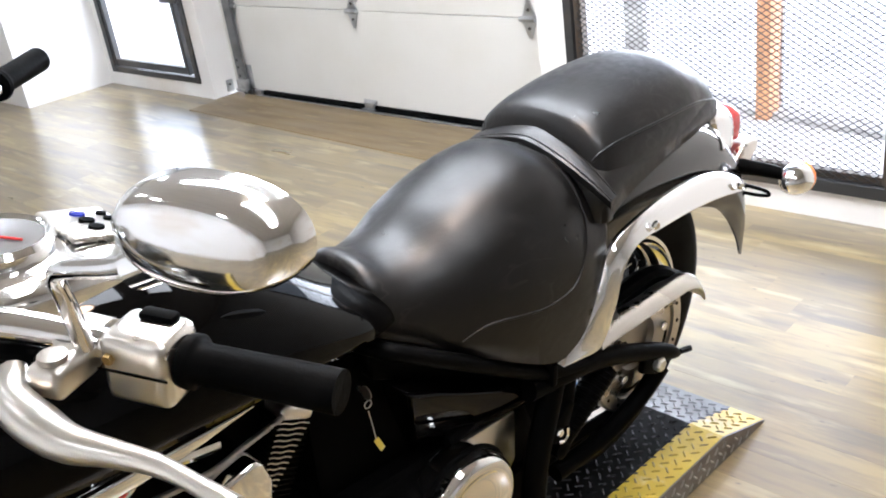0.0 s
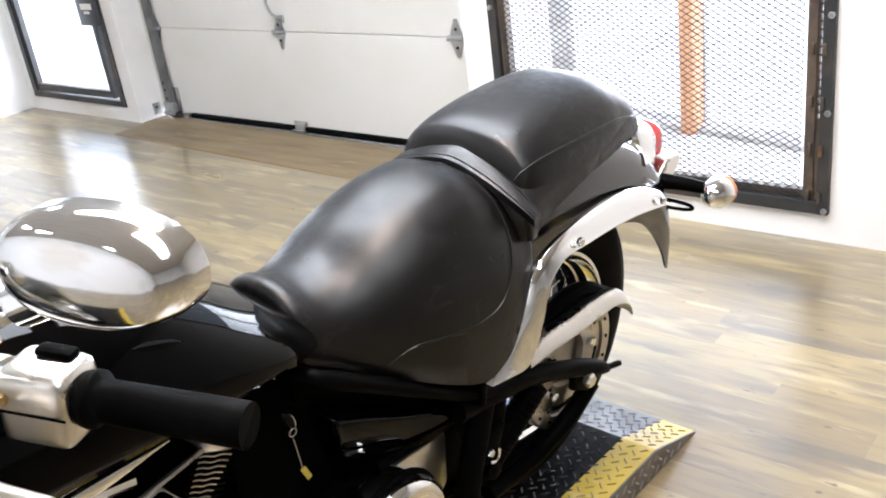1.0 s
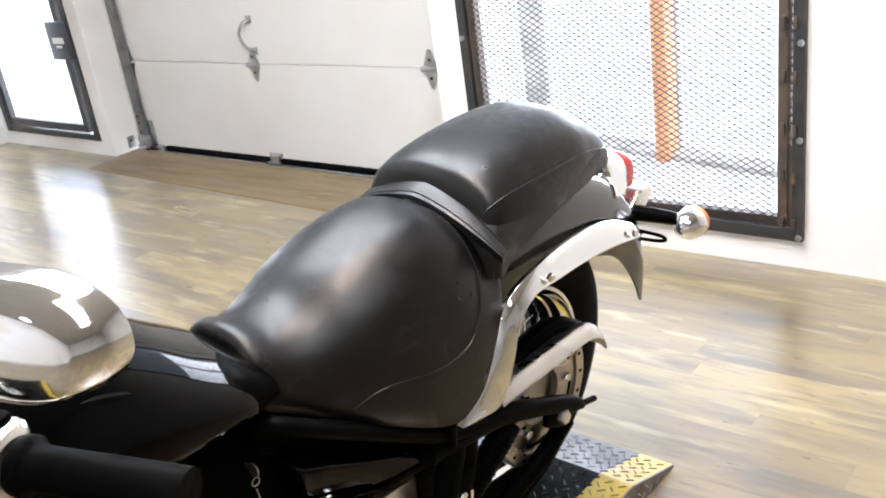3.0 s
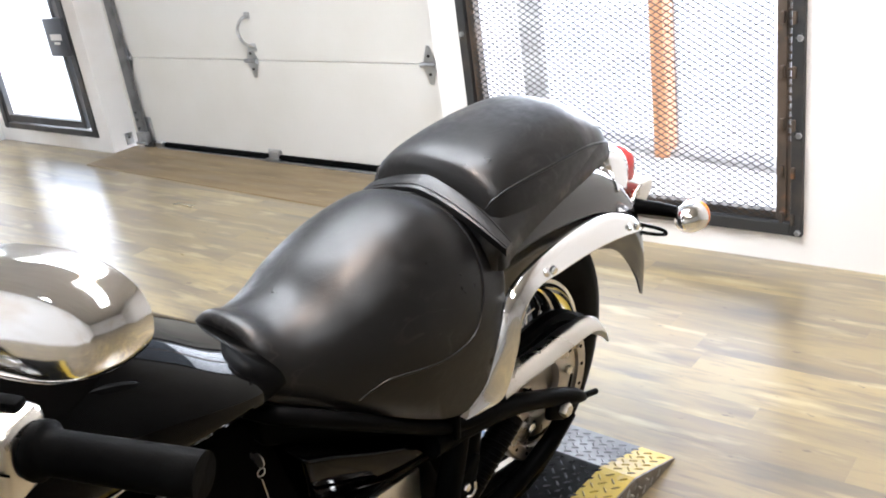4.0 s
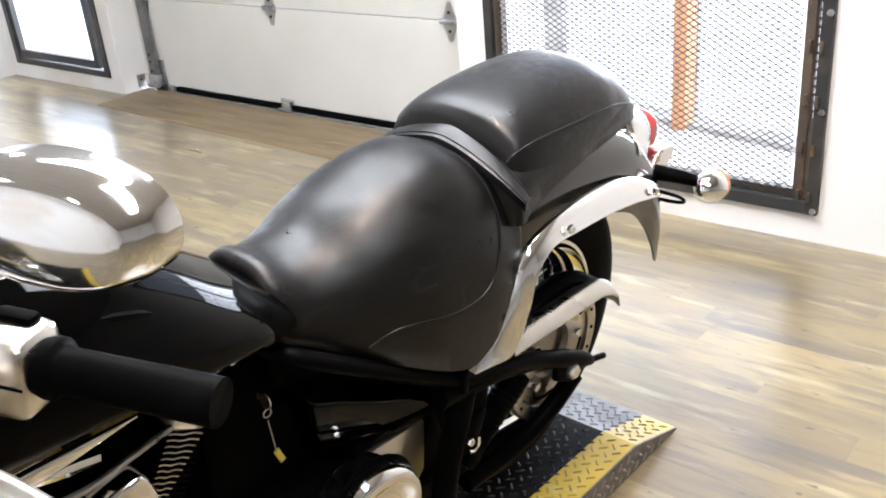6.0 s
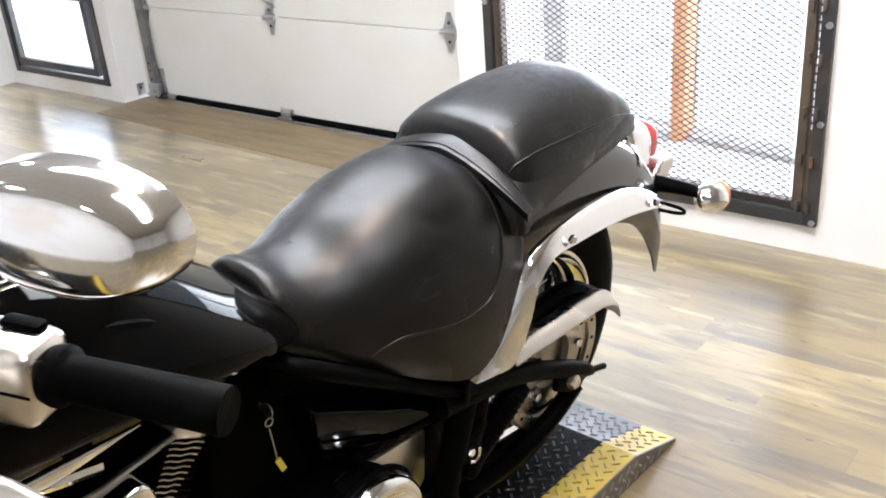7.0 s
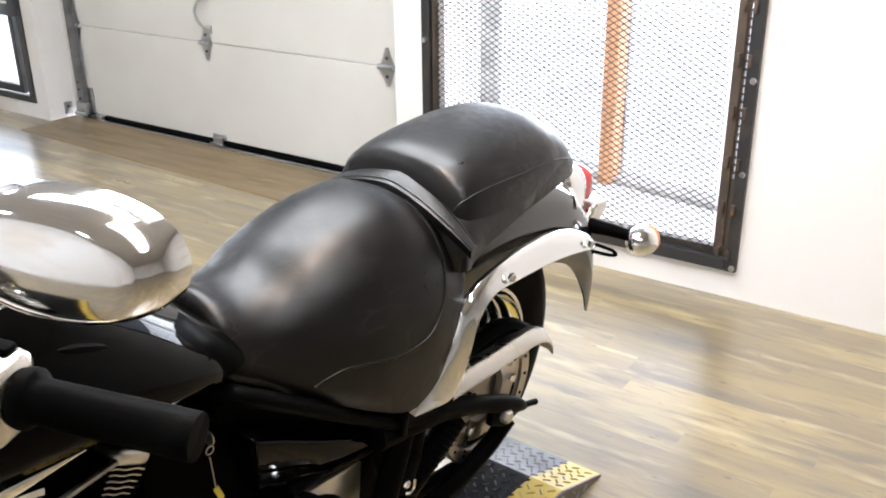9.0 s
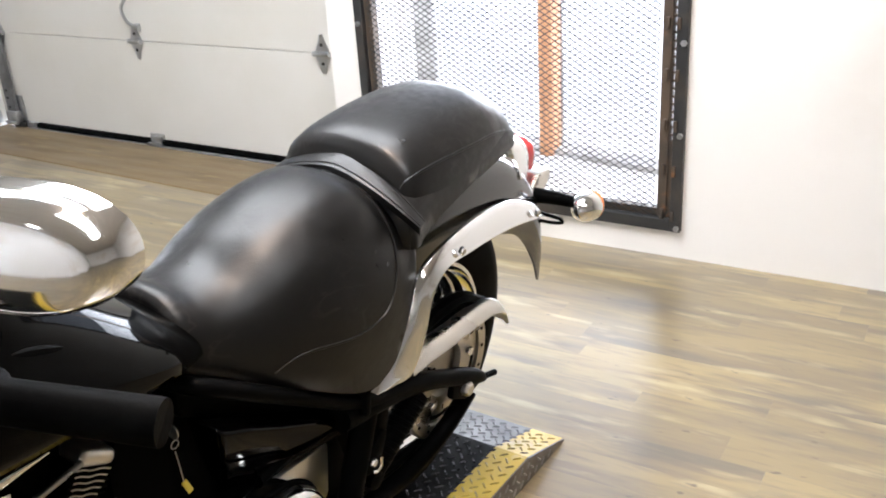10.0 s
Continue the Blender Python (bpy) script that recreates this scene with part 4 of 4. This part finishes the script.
def cylinder(u0, h0, tilt, mat_parent):
    """One finned cylinder with its head, leaning along the bike."""
    m = Matrix.Translation((0, u0, h0)) @ Matrix.Rotation(radians(tilt), 4, "X")
    barrel = part("cylinder", moved(box(-0.05, 0.05, -0.024, 0.024, -0.02, 0.16, 0.012), m), SATINBLACK, mat_parent, "finned black cylinder")
    for k in range(15):
        fin = moved(box(-0.075, 0.075, -0.028, 0.028, 0.036 + k * 0.0078, 0.0385 + k * 0.0078, 0.0), m)
        for v in fin.verts:
            v.co.z += 0.0018 * math.sin(v.co.y * 90)
        part("fin", fin, SATINBLACK, barrel, smooth=False)
        half = 0.009 + 0.0011 * k
        part("fin_edge", moved(tube([(0.0755, -0.024 + 2 * half * j / 12, 0.0373 + k * 0.0078 + 0.0009 * math.sin(j * 0.9)) for j in range(13)], 0.0011, 6, 1), m), SATIN, barrel)
    part("head", moved(box(-0.072, 0.080, -0.026, 0.026, 0.150, 0.172, 0.009, 3), m), SATIN, barrel, "satin alloy cylinder head")
    return barrel


cylinder(0.478, 0.395, -26, engine)
cylinder(0.37, 0.340, 34, engine)
# Three black fillers, added to keep the gaps dark and hide the lit deck.
part("rear_filler", prism([(0.58, 0.34), (0.90, 0.30), (0.98, 0.40), (0.92, 0.45), (0.72, 0.56), (0.60, 0.58), (0.57, 0.50)], -0.09, 0.062, 0.015), PLASTIC, engine, "black filler box between engine and wheel")
part("lower_filler", prism([(0.25, 0.10), (1.02, 0.10), (1.03, 0.22), (0.98, 0.34), (0.60, 0.36), (0.30, 0.30)], -0.10, 0.088, 0.02), SATINBLACK, engine)
part("under_tank_filler", prism([(0.10, 0.40), (0.50, 0.40), (0.66, 0.52), (0.68, 0.60), (0.12, 0.62)], -0.09, 0.040, 0.015), PLASTIC, engine, "black filler box under the tank")
rocker = part("rocker_cover", prism([(0.398, 0.540), (0.452, 0.553), (0.462, 0.542), (0.472, 0.513), (0.465, 0.45), (0.40, 0.44)], 0.050, 0.130, 0.012, 3), CHROME, engine, "chrome rocker cover")
part("trim_blade", blade([(0.132, 0.454, 0.633, 0.452, 0.636), (0.135, 0.402, 0.625, 0.395, 0.637), (0.137, 0.352, 0.618, 0.34, 0.637), (0.137, 0.27, 0.613, 0.26, 0.635), (0.134, 0.19, 0.611, 0.19, 0.631)], thick=0.006), CHROME, bike, "slim chrome trim blade under the tank")
part("cable", tube([(0.10, 0.512, 0.567), (0.10, 0.45, 0.555), (0.10, 0.40, 0.546), (0.095, 0.30, 0.55)], 0.004, 8), BRUSHED, bike, "braided cable")
badge = part("engine_badge", lathe([(0.024, 0.110), (0.026, 0.125), (0.018, 0.130), (0.0001, 0.130)], 24, "X", (0, 0.290, 0.614)), CHROME, bike, "round chrome badge with a red centre")
part("badge_centre", lathe([(0.013, 0.130), (0.012, 0.133), (0.0001, 0.1335)], 16, "X", (0, 0.290, 0.614)), REDLENS, badge)
part("badge_arm", tube([(0.11, 0.315, 0.612), (0.112, 0.36, 0.60), (0.10, 0.42, 0.58)], 0.009, 8), CHROME, badge)
stand = part("side_stand", tube([(0.100, 0.517, 0.122), (0.142, 0.555, 0.052), (0.177, 0.594, -0.008)], [0.013, 0.012, 0.010], 10), SATINBLACK, bike, "black side stand, folded out")
part("stand_foot", moved(box(-0.025, 0.025, -0.03, 0.03, -0.004, 0.004, 0.002), pose(0.19, 0.605, -0.011, 2.5, -6.5, 0)), SATINBLACK, stand)

# ---- fuel tank and console ----
TANK = [(0.02, 0.06, 0.68, 0.72), (0.05, 0.11, 0.672, 0.775), (0.14, 0.150, 0.668, 0.812), (0.26, 0.164, 0.665, 0.824), (0.38, 0.166, 0.662, 0.816), (0.48, 0.160, 0.656, 0.786), (0.55, 0.151, 0.648, 0.752),
        (0.61, 0.137, 0.638, 0.712), (0.65, 0.122, 0.628, 0.686), (0.69, 0.098, 0.614, 0.660), (0.73, 0.070, 0.600, 0.636), (0.75, 0.030, 0.600, 0.616)]
tank = part("fuel_tank", dome(TANK, n=40, p=0.93, q=0.93, under=0.02, steps=6), PAINT, bike, "glossy black teardrop fuel tank", angle=80)
part("tank_emblem", tube([on_dome(TANK, u, f, 0.93, 0.93, -0.0035) for u, f in ((0.415, 0.545), (0.44, 0.555), (0.475, 0.57), (0.505, 0.583))], [0.001, 0.006, 0.006, 0.001], 8), RUBBER, tank, "dark flush emblem")
CONSOLE = [(0.12, 0.03, 0.808, 0.826), (0.16, 0.062, 0.806, 0.842), (0.24, 0.082, 0.804, 0.851), (0.31, 0.084, 0.800, 0.849), (0.39, 0.066, 0.788, 0.836), (0.46, 0.034, 0.772, 0.804), (0.49, 0.012, 0.765, 0.784)]
console = part("console", dome(CONSOLE, n=28, p=0.8, q=0.55, steps=5), CHROME, bike, "chrome tank console", angle=70)
dialm = pose(-0.005, 0.275, 0.851, -4, 0, 0)
gauge = part("speedometer", moved(lathe([(0.058, -0.01), (0.060, 0.006), (0.055, 0.012), (0.050, 0.008), (0.0001, 0.006)], 40, "Z"), dialm), CHROME, console, "round speedometer in a chrome ring")
part("dial", moved(lathe([(0.050, 0.0082), (0.0001, 0.0086)], 40, "Z"), dialm), DIAL, gauge, "pale dial")
part("needle", moved(tube([(0.0, 0.0, 0.0105), (0.028, 0.02, 0.0105)], 0.0014, 6, 1), dialm), REDLENS, gauge, "red needle")
panelm = pose(0.0, 0.368, 0.838, -14, 0, 0)
panel = part("indicator_panel", moved(prism([(-0.035, 0.0), (0.035, 0.0), (0.035, 0.008), (-0.035, 0.008)], -0.045, 0.045, 0.007, 3), panelm), SATIN, console, "pale indicator panel")
for x, mt in ((-0.022, BLUEJEWEL), (0.0, PLASTIC), (0.022, PLASTIC)):
    part("indicator", moved(lathe([(0.0085, 0.008), (0.008, 0.0105), (0.0001, 0.0115)], 16, "Z", (x, 0.0, 0.0)), panelm), mt, panel)
    part("indicator", moved(lathe([(0.006, 0.008), (0.0055, 0.0105), (0.0001, 0.011)], 16, "Z", (x * 0.8, 0.024, 0.0)), panelm), PLASTIC, panel)

# ---- handlebar ----
STEER = Matrix.Translation((0, 0.43, 0)) @ Matrix.Rotation(radians(-11), 4, "Z") @ Matrix.Translation((0, -0.43, 0))
OTHER = Matrix.Translation((0, 0, 0.04)) @ STEER @ Matrix.Diagonal((-1, 1, 1, 1)) @ STEER.inverted()


def both(m, p):
    return tuple(m @ Vector(p))


G0, G1 = Vector((0.299, 0.284, 0.862)), Vector((0.448, 0.357, 0.860))
GD = (G1 - G0).normalized()
for m in (Matrix(), OTHER):
    left = m == Matrix()
    bar = part("handlebar", tube([both(m, p) for p in ((-0.05, 0.14, 0.90), (0.06, 0.11, 0.905), (0.15, 0.135, 0.905), (0.22, 0.215, 0.885), tuple(G0), tuple(G0 + GD * 0.13))], 0.0127, 12), CHROME, bike, "chrome pull-back handlebar")
    q = [G0 + GD * d for d in (0.028, 0.036, 0.042, 0.060, 0.147, 0.152, 0.154)]
    grip = part("grip", tube([both(m, tuple(p)) for p in q], [0.021, 0.022, 0.0170, 0.0165, 0.0172, 0.0160, 0.010], 20, 3), RUBBER, bar, "black rubber grip")
    e = [G0 + GD * d for d in (-0.034, -0.030, 0.022, 0.026)]
    if left:
        sw = part("switch_box", moved(box(-0.030, 0.030, -0.026, 0.024, -0.034, 0.026, 0.010, 3), Matrix.Translation(G0 - GD * 0.004) @ Vector((1, 0, 0)).rotation_difference(GD).to_matrix().to_4x4()), SATIN, bar, "satin alloy switch housing")
        sm = Matrix.Translation(G0 - GD * 0.004) @ Vector((1, 0, 0)).rotation_difference(GD).to_matrix().to_4x4()
        part("switch_button", moved(box(-0.012, 0.020, 0.004, 0.018, 0.024, 0.032, 0.004), sm), PLASTIC, sw, "black rocker button")
        part("switch_seam", moved(box(-0.0305, 0.0305, -0.0268, -0.026, -0.004, -0.002), sm), PLASTIC, sw)
        part("switch_screw", moved(bolt((-0.018, -0.026, 0.008), 0.005, 0.004, (0, -1, 0)), sm), BRASS, sw)
        perch = part("lever_perch", moved(join(lathe([(0.020, -0.064), (0.021, -0.062), (0.021, -0.040), (0.020, -0.038)], 20, "X"), box(-0.068, -0.036, -0.062, -0.004, -0.014, 0.012, 0.007, 3)), sm), SATIN, bar, "alloy clutch lever perch")
        part("pivot_bolt", moved(lathe([(0.011, 0.012), (0.011, 0.017), (0.0001, 0.018)], 16, "Z", (-0.052, -0.045, 0)), sm), BRUSHED, perch)
        lever_pts = [(0.235, 0.200, 0.858), (0.262, 0.187, 0.851), (0.298, 0.189, 0.847), (0.330, 0.196, 0.845), (0.362, 0.212, 0.845), (0.395, 0.227, 0.845), (0.43, 0.235, 0.845), (0.465, 0.242, 0.842)]
        part("clutch_lever", tube(lever_pts, [0.012, 0.016, 0.017, 0.014, 0.010, 0.008, 0.007, 0.009], 12), SATIN, perch, "polished alloy clutch lever")
        part("cable_boot", tube([tuple(sm @ Vector(p)) for p in ((-0.08, -0.03, -0.002), (-0.12, -0.03, -0.002), (-0.16, -0.02, -0.02), (-0.22, -0.03, -0.08))], [0.008, 0.009, 0.005, 0.005], 10), RUBBER, perch)
    stem = [(0.270, 0.243, 0.875), (0.277, 0.235, 0.919), (0.281, 0.230, 0.944), (0.300, 0.231, 0.957), (0.356, 0.243, 0.975), (0.401, 0.253, 0.995)]
    mirror = part("mirror_stem", tube([both(m, p) for p in stem], [0.0075, 0.007, 0.007, 0.007, 0.008, 0.009], 12), CHROME, bar, "chrome mirror stem")
    part("mirror_joint", tube([both(m, p) for p in ((0.378, 0.247, 0.982), (0.412, 0.260, 1.002))], [0.015, 0.016], 14, 1), CHROME, mirror)
    M0 = Matrix.Translation((0.440, 0.269, 1.021)) @ pose(0, 0, 0, 0, 0, 18) @ pose(0, 0, 0, 0, -4, 0)
    rings = []
    for s, d in ((1.0, 0.010), (1.0, -0.002), (0.985, -0.008), (0.93, -0.016), (0.875, -0.0215), (0.84, -0.0236), (0.72, -0.0262), (0.5, -0.0288), (0.25, -0.0302), (0.02, -0.0306)):
        rings.append([m @ M0 @ Vector((0.066 * s * math.copysign(abs(math.cos(t)) ** 0.85, math.cos(t)), d, 0.034 * s * math.copysign(abs(math.sin(t)) ** 0.9, math.sin(t)))) for t in (2 * math.pi * k / 48 for k in range(48))])
    head = part("mirror_shell", loft(rings), CHROME, mirror, "oval chrome mirror shell", angle=60)
    part("mirror_glass", loft([[m @ M0 @ Vector((0.062 * math.cos(t), d, 0.031 * math.sin(t))) for t in (2 * math.pi * k / 40 for k in range(40))] for d in (0.0102, 0.012)]), CHROME, mirror, "silvered mirror glass")

# ---- front end ----
FRONT = Matrix.Translation((0, 0, -0.068)) @ STEER
for side in (1, -1):
    part("fork_leg", tube([tuple(STEER @ Vector((side * 0.10, 0.06, 0.86))), tuple(FRONT @ Vector((side * 0.10, -0.40, 0.315)))], [0.024, 0.028], 16, 1), CHROME, bike, "chrome fork leg")
part("triple_clamp", moved(prism([(0.02, 0.80), (0.12, 0.84), (0.12, 0.87), (0.02, 0.84)], -0.13, 0.13, 0.01), STEER), SATINBLACK, bike, "black triple clamp")
part("headlight", moved(lathe([(0.0001, 0.02), (0.06, 0.0), (0.085, -0.06), (0.09, -0.11), (0.085, -0.12), (0.0001, -0.125)], 32, "Y", (0, -0.12, 0.72)), STEER), CHROME, bike, "round chrome headlight")
fw = part("front_wheel", moved(lathe([(0.0001, -0.05), (0.035, -0.045), (0.035, 0.045), (0.0001, 0.05)], 24, "X", (0, -0.405, 0.315)), FRONT), SATIN, bike, "front wheel hub")
part("tyre", moved(lathe([(0.225, -0.05), (0.26, -0.063), (0.295, -0.052), (0.313, -0.025), (0.316, 0.0), (0.313, 0.025), (0.295, 0.052), (0.26, 0.063), (0.225, 0.05)], 48, "X", (0, -0.405, 0.315), hollow=True), FRONT), RUBBER, fw, "black rubber tyre", angle=60)
part("rim", moved(lathe([(0.226, -0.05), (0.21, -0.03), (0.205, 0.0), (0.21, 0.03), (0.226, 0.05), (0.20, 0.03), (0.195, 0.0), (0.20, -0.03), (0.226, -0.05)], 48, "X", (0, -0.405, 0.315), hollow=True), FRONT), CHROME, fw, "chrome rim")
for k in range(20):
    a = 2 * math.pi * k / 20
    part("spoke", moved(tube([(0.03 * (1 if k % 2 else -1), -0.405 + 0.03 * math.cos(a + 0.5), 0.315 + 0.03 * math.sin(a + 0.5)), (0, -0.405 + 0.2 * math.cos(a), 0.315 + 0.2 * math.sin(a))], 0.0025, 6, 1), FRONT), CHROME, fw)
part("front_fender", moved(shell([(-0.70, 0.06, 0.36, 0.47), (-0.62, 0.075, 0.44, 0.60), (-0.50, 0.08, 0.52, 0.665), (-0.38, 0.08, 0.54, 0.675), (-0.24, 0.078, 0.48, 0.635), (-0.12, 0.07, 0.36, 0.52), (-0.07, 0.06, 0.28, 0.40)]), FRONT), FENDERPAINT, bike, "black painted front fender", angle=50)

# ---- tail ----
tail = part("tail_light", join(dome([(1.545, 0.05, 0.635, 0.662), (1.56, 0.058, 0.620, 0.672), (1.60, 0.058, 0.590, 0.668), (1.635, 0.052, 0.572, 0.655), (1.65, 0.045, 0.57, 0.64)], n=20, p=0.7, q=0.5)), CHROME, bike, "chrome tail light housing", angle=60)
part("lens", dome([(1.640, 0.044, 0.585, 0.648), (1.665, 0.046, 0.582, 0.648), (1.685, 0.040, 0.588, 0.638), (1.695, 0.025, 0.596, 0.622)], n=18, p=0.7, q=0.5), REDLENS, tail, "red tail lens")
plate = part("plate_holder", prism([(1.65, 0.53), (1.69, 0.565), (1.74, 0.565), (1.745, 0.545), (1.70, 0.50), (1.66, 0.48)], -0.05, 0.055, 0.006, 3), SATIN, bike, "pale plate holder")
part("loop_bracket", tube([(0.07, 1.66, 0.475), (0.10, 1.68, 0.470), (0.118, 1.69, 0.472), (0.112, 1.68, 0.484), (0.07, 1.665, 0.490)], 0.004, 8), SATINBLACK, bike, "black wire loop bracket")
for side in (1, -1):
    stalk = part("signal_stalk", tube([(side * 0.06, 1.655, 0.53), (side * 0.10, 1.675, 0.528), (side * 0.135, 1.69, 0.524)], [0.017, 0.015, 0.013], 12, 2), SATINBLACK, bike, "black turn signal stalk")
    S = Matrix.Translation((side * 0.166, 1.694, 0.520))
    part("signal_body", moved(lathe([(0.0001, -0.042), (0.010, -0.040), (0.022, -0.028), (0.030, -0.010), (0.0325, 0.010), (0.031, 0.016), (0.0001, 0.018)], 28, "Y"), S), CHROME, stalk, "chrome bullet turn signal")
    part("signal_lens", moved(lathe([(0.0322, 0.012), (0.0328, 0.014), (0.031, 0.023), (0.022, 0.030), (0.0001, 0.033)], 28, "Y"), S), AMBER, stalk, "amber lens")

# ---- key with a tag, hanging from the frame lock ----
K = bike.matrix_world
key = thing("key_ring", "key ring with a yellow tag hanging from the lock", "key", K @ pose(0.052, 0.658, 0.513))
part("lock_barrel", lathe([(0.012, -0.06), (0.012, 0.004), (0.009, 0.006), (0.0001, 0.006)], 20, "X"), BRASS, key, "brass lock barrel")
part("key_blade", join(box(0.006, 0.020, -0.0012, 0.0012, -0.004, 0.004, 0.001), lathe([(0.010, -0.001), (0.010, 0.001)], 16, "Y", (0.026, 0, 0))), BRUSHED, key)
part("ring", torus(0.006, 0.0008, 24, 6, 1.0, (0.028, 0, -0.018)), BRUSHED, key)
part("link", tube([(0.028, 0, -0.029), (0.028, 0.006, -0.06), (0.028, 0.010, -0.083)], 0.0009, 6), BRUSHED, key)
part("tag", moved(box(-0.0015, 0.0015, -0.0045, 0.0045, -0.026, 0.0, 0.0012), pose(0.028, 0.010, -0.083, 25, 0, 0)), TAG, key, "yellow plastic tag")

# ---- floor planks ----
W0, L0 = 0.094, 0.92
rng = random.Random(4)
plank_mesh = {}


def plank_bm(length, width):
    bm = box(-length / 2 + 0.00005, length / 2 - 0.00005, -width / 2 + 0.00005, width / 2 - 0.00005, -0.006, 0.0)
    bmesh.ops.bevel(bm, geom=[e for e in bm.edges if all(v.co.z > -0.001 for v in e.verts)], offset=0.00012, segments=1, affect="EDGES")
    me = bpy.data.meshes.new("plank")
    bm.to_mesh(me)
    bm.free()
    me.materials.append(PLANK)
    return me


nearv, nearf = [], []
rows = int((WL - YF) / W0) + 1
full = plank_bm(L0, W0)
count = 0
for r in range(rows):
    y = WL - (r + 0.5) * W0
    if y < YF:
        break
    start = XL - 0.8 - rng.random() * L0
    x = start
    while x < XR:
        cx = x + L0 / 2
        if y > 0.75 and -6.5 < cx < 0.9 and count < 300:
            ob = new("plank", full)
            ob.location = (cx, y, 0)
            ob.parent = floor
            count += 1
        else:
            k = len(nearv)
            a, b = max(x, XL - 0.7) + 0.0003, min(x + L0, XR) - 0.0003
            c, d = y - W0 / 2 + 0.0003, y + W0 / 2 - 0.0003
            nearv.extend([(a, c, 0), (b, c, 0), (b, d, 0), (a, d, 0), (a, c, -0.004), (b, c, -0.004), (b, d, -0.004), (a, d, -0.004)])
            nearf.extend([(k, k + 1, k + 2, k + 3), (k, k + 4, k + 5, k + 1), (k + 1, k + 5, k + 6, k + 2), (k + 2, k + 6, k + 7, k + 3), (k + 3, k + 7, k + 4, k)])
        x += L0
me = bpy.data.meshes.new("plank_field")
me.from_pydata(nearv, [], nearf)
me.materials.append(PLANK)
rest = tagged(new("plank_field", me), "further vinyl planks of the same floor", kind="stuff")
rest.parent = floor
